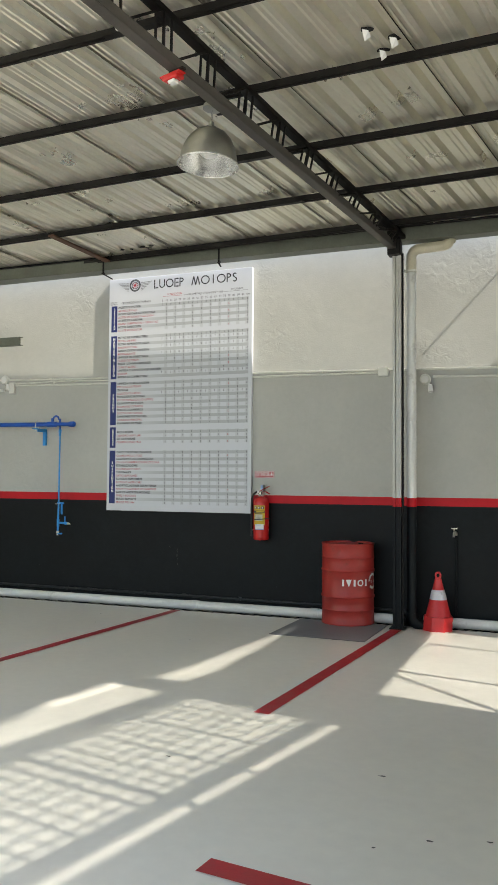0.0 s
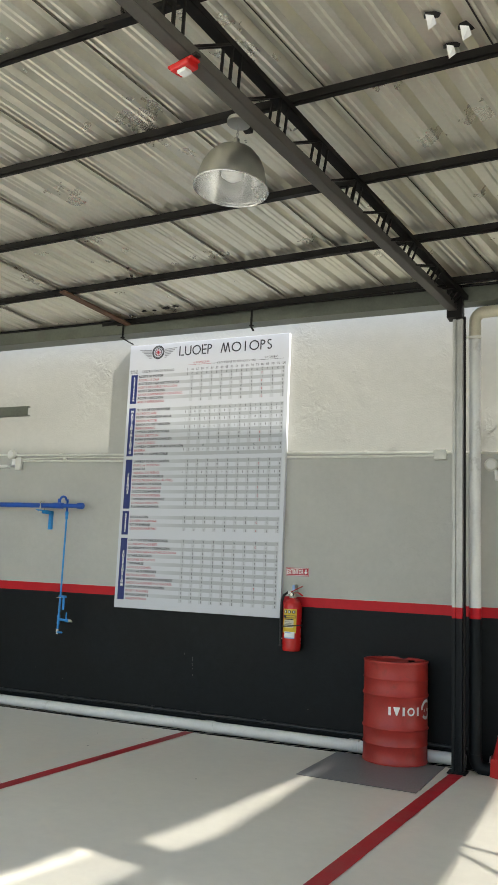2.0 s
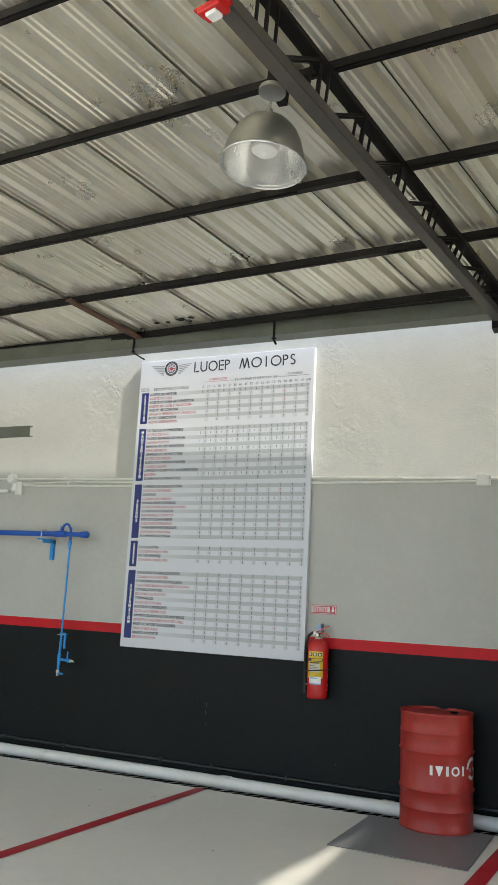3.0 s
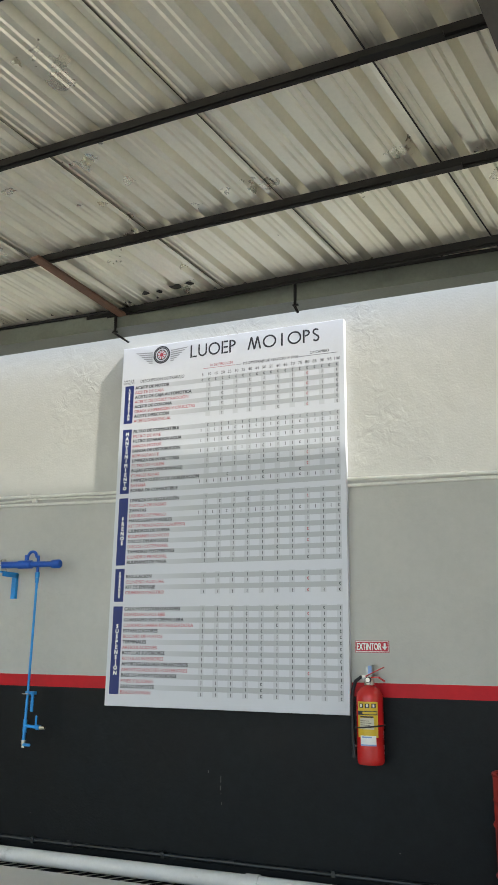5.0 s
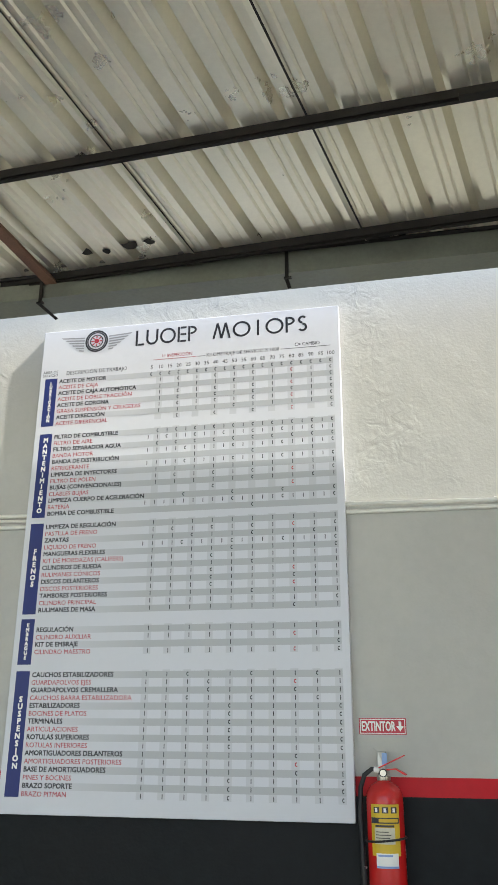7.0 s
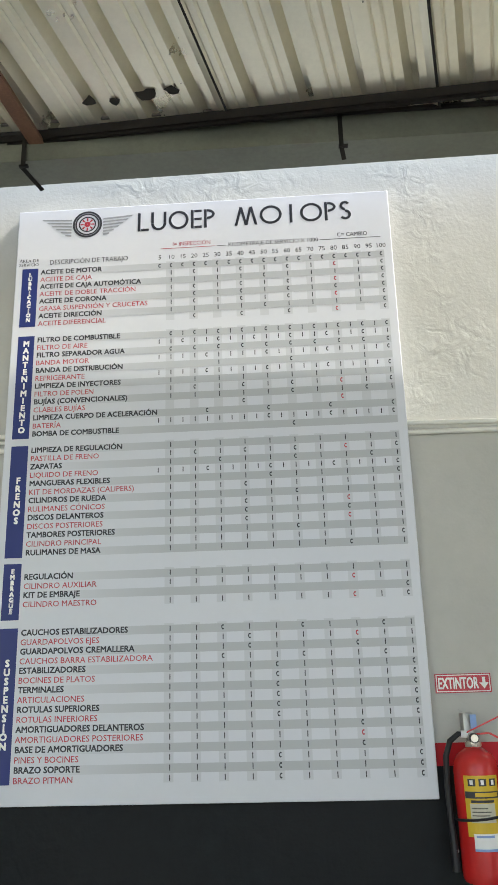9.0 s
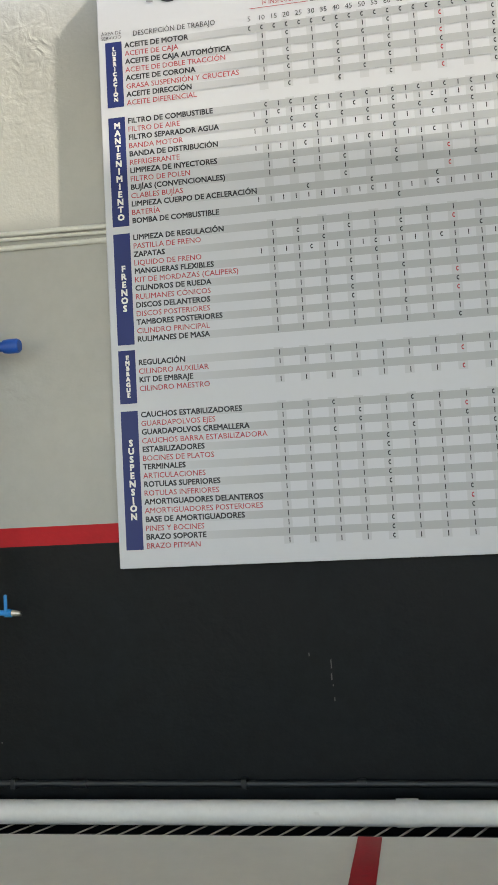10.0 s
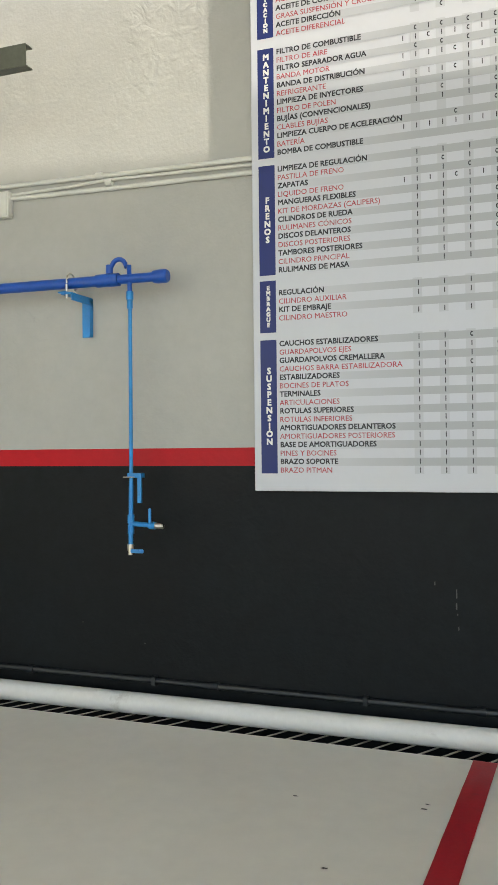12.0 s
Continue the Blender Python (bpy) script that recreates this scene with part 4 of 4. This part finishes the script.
part("drop_pipe", tube([(-5.795, AY, 2.24), (-5.798, AY, 1.26), (-5.799, AY, 1.2), (-5.805, AY, 0.89)], [0.010, 0.010, 0.0125, 0.0125], n=12), M_AIR2, air, "light blue drop pipe", True)
for z, r in ((2.20, 0.019), (2.155, 0.015), (1.03, 0.018), (0.975, 0.017)):
    part("union", tube([(-5.796 - (0.006 if z < 1.5 else 0), AY - 0.0, z - 0.022), (-5.796 - (0.006 if z < 1.5 else 0), AY - 0.0, z + 0.022)], r, n=12), M_AIR2, air, smooth=True)
part("branch", tube([(-5.802, AY, 1.006), (-5.690, AY, 0.999)], 0.013, n=12), M_AIR2, air, smooth=True)
part("coupler", tube([(-5.660, AY, 0.998), (-5.615, AY, 0.995)], [0.016, 0.013], n=12), M_BRASS, air, "metal hose coupler", True)
part("valve", tube([(-5.695, AY, 0.999), (-5.660, AY, 0.998)], 0.02, n=10), M_AIR2, air, smooth=True)
part("valve_lever", beam((-5.678, AY - 0.03, 1.011), (-5.678, AY - 0.03, 1.09), 0.016, 0.012, bevel=0.004), M_AIR2, air, "blue valve lever")
part("drain_valve", tube([(-5.806, AY, 0.898), (-5.806, AY, 0.866)], 0.017, n=12), M_BRASS, air, "nickel drain valve", True)
part("drain_valve", tube([(-5.806, AY, 0.866), (-5.806, AY, 0.842)], 0.014, n=12), M_BRASS, air, smooth=True)
part("valve_lever", beam((-5.790, AY - 0.03, 0.866), (-5.715, AY - 0.03, 0.866), 0.012, 0.02, bevel=0.004), M_AIR2, air, "blue valve lever")
cb = box(-5.815, -5.735, AY - 0.012, AY + 0.03, 1.246, 1.270)
box(-5.757, -5.735, AY - 0.012, AY + 0.0, 1.115, 1.25, bm=cb)
part("pipe_bracket", cb, M_AIR2, air)
part("u_bolt", tube([(-5.83, AY - 0.03, 1.25), (-5.765, AY - 0.03, 1.25)], 0.0035, n=6), M_BRASS, air)


def air_bracket(x):
    bm = beam((x - 0.02, AY - 0.06, 2.236), (x + 0.0, W - 0.002, 2.236), 0.05, 0.008)
    box(x - 0.03, x + 0.03, AY - 0.05, W - 0.002, 2.225, 2.235, bm=bm)
    beam((x + 0.03, AY - 0.04, 2.215), (x + 0.03, W - 0.004, 2.215), 0.006, 0.04, bm=bm)
    box(x - 0.03, x + 0.03, W - 0.010, W - 0.002, 2.02, 2.235, bm=bm)
    beam((x + 0.03, W - 0.02, 2.02), (x + 0.03, W - 0.02, 2.23), 0.006, 0.035, bm=bm)
    b = part("wall_bracket", bm, M_AIR2, air, "light blue angle bracket")
    part("u_bolt", tube(arc((x - 0.0, AY, 2.30), 0.043, -20, 200, 10, (0, 1, 0), (0, 0, 1)), 0.005, n=8), M_BRASS, b)
    for dy in (-0.043, 0.043):
        part("nut", tube([(x, AY + dy, 2.205), (x, AY + dy, 2.28)], 0.007, n=6), M_BRASS, b)


for x in (-6.15, -7.9, -9.6):
    air_bracket(x)

# ---- tap on a thin riser ----
tap = thing("wall_tap", "small metal tap on a black riser pipe", "tap")
part("riser", tube([(-0.755, W - 0.02, 0.12), (-0.755, W - 0.02, 1.0)], 0.013, n=10), M_BLACK, tap, smooth=True)
part("elbow", tube([(-0.755, W - 0.02, 0.99), (-0.757, W - 0.03, 1.015), (-0.765, W - 0.06, 1.02)], 0.017, n=10), M_BRASS, tap, smooth=True)
part("spout", tube([(-0.765, W - 0.05, 1.02), (-0.768, W - 0.1, 1.02), (-0.769, W - 0.12, 0.975)], 0.012, n=10), M_BRASS, tap, smooth=True)
part("handle", beam((-0.80, W - 0.07, 1.065), (-0.735, W - 0.07, 1.065), 0.012, 0.012), M_BRASS, tap)
part("stem", tube([(-0.768, W - 0.07, 1.02), (-0.768, W - 0.07, 1.06)], 0.008, n=8), M_BRASS, tap)

# ---- lamp, siren light ----
lamp = thing("pendant_lamp", "brushed aluminium high-bay pendant lamp under the roof", "pendant lamp", at=(0, 0, 0))
LX, LY = -2.142, 3.42
part("mount", box(-0.03, 0.03, -0.03, 0.17, -0.004, 0.125, 0.004), M_STEEL, lamp)
part("canopy", lathe([(0.0, 0.0), (0.075, 0.0), (0.08, -0.01), (0.08, -0.03), (0.06, -0.036), (0.0, -0.036)], 26), M_ALU, lamp, "round ceiling plate", True)
ch = bmesh.new()
for k in range(5):
    a = Vector((0, 0, -0.04 - 0.022 * k))
    tube([a + 0.008 * Vector((math.cos(t) * (k % 2), math.cos(t) * ((k + 1) % 2), 1.7 * math.sin(t))) for t in [2 * math.pi * i / 10 for i in range(11)]], 0.0022, ch, 6)
part("chain", ch, M_ALU, lamp)
part("cap", lathe([(0.0, -0.135), (0.02, -0.137), (0.022, -0.165), (0.04, -0.175), (0.042, -0.195), (0.036, -0.20)], 24), M_ALU, lamp, "", True)
dome = [(0.036, -0.195), (0.08, -0.205), (0.135, -0.235), (0.18, -0.285), (0.21, -0.345), (0.228, -0.41), (0.24, -0.47), (0.25, -0.475), (0.252, -0.49)]
part("shade", lathe(dome, 56), M_ALU, lamp, "brushed metal dome shade", True)
inner = [(r - 0.006, z - 0.004) for r, z in dome[:-2]] + [(0.243, -0.474), (0.246, -0.49)]
part("reflector", lathe(inner[::-1], 56), M_REFL, lamp, "white inner reflector", True)
part("rim", tube([(0.249 * math.cos(2 * math.pi * k / 56), 0.249 * math.sin(2 * math.pi * k / 56), -0.49) for k in range(57)], 0.005, n=8, cap=False), M_REFL, lamp, "", True)
part("bulb", lathe([(0.03, -0.21), (0.035, -0.25), (0.07, -0.30), (0.085, -0.35), (0.075, -0.40), (0.04, -0.425), (0.0, -0.43)], 28), M_LAMPGLASS, lamp, "unlit frosted bulb", True)
lamp.location = (LX + 0.03, LY, 4.435)
lamp.scale = (0.93, 0.93, 0.96)
lamp.rotation_euler = (radians(-3), radians(3), 0)

alarm = thing("alarm_beacon", "red alarm beacon with white lens on the girder", "alarm light")
part("base", box(-0.075, 0.075, -0.06, 0.06, -0.03, 0.012, 0.012), M_EXT, alarm)
part("back", box(-0.10, 0.10, -0.05, 0.05, 0.0, 0.018, 0.008), M_EXT, alarm)
part("lens", box(-0.032, 0.038, -0.045, 0.03, -0.055, -0.03, 0.008), M_WHITE, alarm, "white lens")
part("bracket", box(-0.02, 0.12, -0.02, 0.03, 0.018, 0.04, 0.003), M_STEEL, alarm)
alarm.location = (-2.0, 2.52, 4.215)
alarm.scale = (0.8, 0.8, 0.85)
alarm.rotation_euler = (radians(8), radians(-6), radians(-10))
cable = thing("girder_cable", "thin grey conduit clipped along the girder", "cable")
part("tube", tube([BOT(yy) + Vector((-0.058, 0, 0.01)) for yy in (2.6, 2.2, 1.6, 0.6, -0.9)], 0.008, n=8), M_CONDUIT, cable, smooth=True)
part("clip", box(-0.02, 0.02, -0.012, 0.012, -0.012, 0.012, 0.004), M_WHITE, cable).location = BOT(2.05) + Vector((-0.058, 0, 0.0))

# ---- drum, plate, cones ----
plate = thing("floor_plate", "flat grey sheet lying on the floor under the drum", "floor plate")
part("sheet", box(-0.5, 0.5, -0.51, 0.5, 0.004, 0.010, 0.002), M_MAT, plate)
plate.location, plate.rotation_euler = (-1.965, 6.28, 0.0), (0, 0, radians(-1.5))
drum = thing("steel_drum", "red steel oil drum standing upside down with white print", "oil drum")
R = 0.288
prof = [(0, 0.02), (R - 0.02, 0.02), (R - 0.012, 0.0), (R + 0.004, 0.0), (R + 0.006, 0.012), (R, 0.02)]
for z in (0.16, 0.30, 0.585, 0.725):
    w, b = (0.018, 0.011) if z in (0.30, 0.585) else (0.010, 0.005)
    prof += [(R, z - w), (R + b * 0.7, z - w * 0.4), (R + b, z), (R + b * 0.7, z + w * 0.4), (R, z + w)]
prof += [(R, 0.86), (R + 0.006, 0.868), (R + 0.005, 0.88), (R - 0.008, 0.88), (R - 0.014, 0.862), (0, 0.858)]
part("body", lathe(prof, 64), M_DRUM, drum, smooth=True)
part("bung", lathe([(0.03, 0.858), (0.03, 0.872), (0.0, 0.872)], 16), M_STEEL, drum).location = (0.12, 0.1, 0)


def on_drum(me, turn, z):
    """Wraps flat print round the drum, upside down as the drum stands."""
    for v in me.vertices:
        a, h = -1.22 * v.co.x / R, -1.2 * v.co.z
        rr = R + 0.002
        v.co = (rr * math.sin(a + turn), -rr * math.cos(a + turn), z + h)
    return me


def to_print(bm):
    me = bpy.data.meshes.new("print")
    bm.to_mesh(me)
    bm.free()
    return me


bars, xx = bmesh.new(), 0.0
A0 = radians(61)
for shape, wide in (("bar", .040), ("ring", .060), ("bar", .036), ("wedge", .050), ("bar", .034)):
    # plain blocks in place of the maker's mark
    if shape == "bar":
        flat(xx + wide / 2 - .009, xx + wide / 2 + .009, 0, .060, 0, bars)
    elif shape == "wedge":
        bars.faces.new([bars.verts.new((xx + q, 0, h)) for q, h in ((0, 0), (wide, 0), (wide * 0.58, .06), (wide * 0.42, .06))])
    else:
        n = 14
        ri = [[bars.verts.new((xx + .030 + k * math.cos(2 * math.pi * i / n), 0, .030 + k * math.sin(2 * math.pi * i / n))) for i in range(n)] for k in (.030, .018)]
        for i in range(n):
            bars.faces.new((ri[0][i], ri[0][(i + 1) % n], ri[1][(i + 1) % n], ri[1][i]))
    xx += wide + .008
me = on_drum(to_print(bars), A0, 0.50)
me.materials.append(M_WHITE)
new("print", me).parent = drum
n, rb = 26, bmesh.new()
ri = [[rb.verts.new((-0.085 + k * math.cos(2 * math.pi * i / n), 0, .022 + k * math.sin(2 * math.pi * i / n))) for i in range(n)] for k in (.072, .05)]
for i in range(n):
    if i % 13 > 2:
        rb.faces.new((ri[0][i], ri[0][(i + 1) % n], ri[1][(i + 1) % n], ri[1][i]))
flat(-0.12, -0.05, 0.015, 0.04, 0, rb)
me = on_drum(to_print(rb), A0, 0.50)
me.materials.append(M_WHITE)
ro = new("print_ring", me)
ro.parent = drum
drum.location = (-1.905, 6.80 - 0.02, 0.010)


def cone_at(x, y, z, top):
    c = thing("traffic_cone", "red plastic traffic cone with silver band, nested in a stack", "traffic cone", "stacked cones")
    b = bmesh.new()
    bmesh.ops.create_cone(b, segments=8, radius1=0.165, radius2=0.158, depth=0.045, cap_ends=True, matrix=Matrix.Translation((0, 0, 0.0225)) @ Matrix.Rotation(radians(22.5), 4, "Z"))
    part("base", b, M_CONE, c)
    if top:
        part("body", lathe([(0.135, 0.045), (0.13, 0.06), (0.125, 0.075), (0.035, 0.40), (0.032, 0.41), (0.0, 0.412)], 36), M_CONE, c, smooth=True)
        part("band", lathe([(0.0905, 0.205), (0.0915, 0.207), (0.066, 0.297), (0.064, 0.299)], 36), M_REFLECT, c, "silver reflective band", True)
        part("loop", tube([(0.026 * math.cos(t), 0, 0.437 + 0.028 * math.sin(t)) for t in [2 * math.pi * i / 16 for i in range(17)]], 0.010, n=8), M_CONE, c, "moulded carrying ring", True)
    c.location, c.rotation_euler = (x, y, z), (0, 0, radians(8))
    c.scale = (1.0, 1.0, 1.09)
    return c


for i in range(3):
    cone_at(-0.915 + 0.003 * i, 6.74, 0.001 + 0.050 * i, i == 2)

# ---- sunny side: posts, rails and mesh ----
fence = thing("mesh_screen", "dark steel mesh screen in the high side opening", "mesh screen", kind="structure")
def bar_along(z0, z1):
    part("rail", askew(-0.1, 2.64, z0, z1, 0.025), M_STEEL, fence)


bar_along(2.11, 2.23)
bar_along(3.31, 3.53)
part("eaves_board", askew(2.95, 3.42, 3.90, 4.55, 0.025), M_STEEL, fence)
part("eaves_board", beam((FX, 3.45, 4.20), (FX, 5.6, 3.93), 0.05, 0.60), M_STEEL, fence)
for y in (1.12, -0.08):
    part("post", askew(y - 0.03, y + 0.03, 1.94, 3.92, 0.025), M_STEEL, fence)
part("post_stub", askew(1.63, 1.67, 1.94, 2.75, 0.02), M_STEEL, fence)
wires = bmesh.new()
for k in range(8):
    askew(-0.1, 2.64, 2.32 + 0.13 * k, 2.346 + 0.13 * k, 0.006, wires)
for k in range(20):
    y = 0.02 + 0.135 * k
    beam((SIDE(y) + 0.014, y, 2.2), (SIDE(y) + 0.016, y, 3.33), 0.024, 0.024, wires)
part("wire_mesh", wires, M_STEEL, fence)


def net(y0, y1, z0, z1, owner, w=0.014):
    """Added, unseen net over an opening that weakens the sun patches on the floor."""
    bm = bmesh.new()
    k = z0
    while k < z1 - 0.02:
        askew(y0, y1, k, k + w, 0.0012, bm)
        k += 0.04
    k = y0
    while k < y1 - 0.02:
        vs = [bm.verts.new((SIDE(q) + 0.003, q, z)) for q, z in ((k, z0), (k + w, z0), (k + w, z1), (k, z1))]
        bm.faces.new(vs)
        k += 0.04
    tagged(part("sun_dimming_net", bm, M_STEEL, owner, "unseen dark net added to dim the sun patches"), kind="stuff")


net(-0.1, 2.64, 1.94, 3.94, fence)
net(2.95, 5.6, 3.53, 4.3, fence, 0.012)
gate = thing("side_gate", "open-barred dark steel side gate", "gate", kind="structure")
for z in (1.15, 2.15):
    part("rail", beam((FX, 3.5, z), (FX, 6.25, z), 0.04, 0.04), M_STEEL, gate)
part("brace", beam((FX, 4.15, 2.15), (FX, 3.5, 1.15), 0.03, 0.03), M_STEEL, gate)
for y in (4.28, 5.55):
    part("upright", beam((FX, y, -0.1), (FX, y, 2.2), 0.035, 0.035), M_STEEL, gate)
net(3.5, 6.25, 0.0, 2.22, gate, 0.012)


# ---- paint chips and specks ----
def chip(x, z, w, h):
    c = thing("paint_chip", "small pale scratch in the black wall paint", "scratch", "scratches", "structure")
    bm = bmesh.new()
    bm.faces.new([bm.verts.new((x + a * w, W - 0.0015, z + b * h)) for a, b in ((-0.4, -0.5), (0.5, -0.4), (0.3, 0.5), (-0.5, 0.35))])
    part("mark", bm, M_CHIP, c)


for x, z, w, h in ((-4.160, 0.69, 0.006, 0.05), (-4.161, 0.63, 0.007, 0.035), (-4.156, 0.59, 0.004, 0.012), (-4.152, 0.525, 0.005, 0.02), (-4.262, 0.735, 0.006, 0.02), (-5.815, 0.337, 0.008, 0.006), (-6.2, 0.43, 0.006, 0.006), (-2.847, 0.311, 0.010, 0.008)):
    chip(x, z, w, h)


def speck(x, y, r, seed):
    rnd = random.Random(seed)
    s = thing("floor_speck", "small dark dirt speck on the floor", "dirt", "specks", "structure")
    bm = bmesh.new()
    bm.faces.new([bm.verts.new((x + r * rnd.uniform(0.5, 1.2) * math.cos(a) * 1.6, y + r * rnd.uniform(0.4, 1.0) * math.sin(a), 0.0035)) for a in [2 * math.pi * k / 8 for k in range(8)]])
    part("mark", bm, M_CHORD, s)


for i, (x, y, r) in enumerate(((-4.72, 6.197, 0.008), (-4.217, 6.234, 0.011), (-4.21, 6.28, 0.007), (-4.473, 5.69, 0.010), (-1.765, 2.103, 0.012), (-0.565, 2.256, 0.013), (-0.206, 1.555, 0.012), (-0.423, 1.4, 0.010), (0.046, 1.644, 0.012), (-3.1, 5.2, 0.008))):
    speck(x, y, r, i)
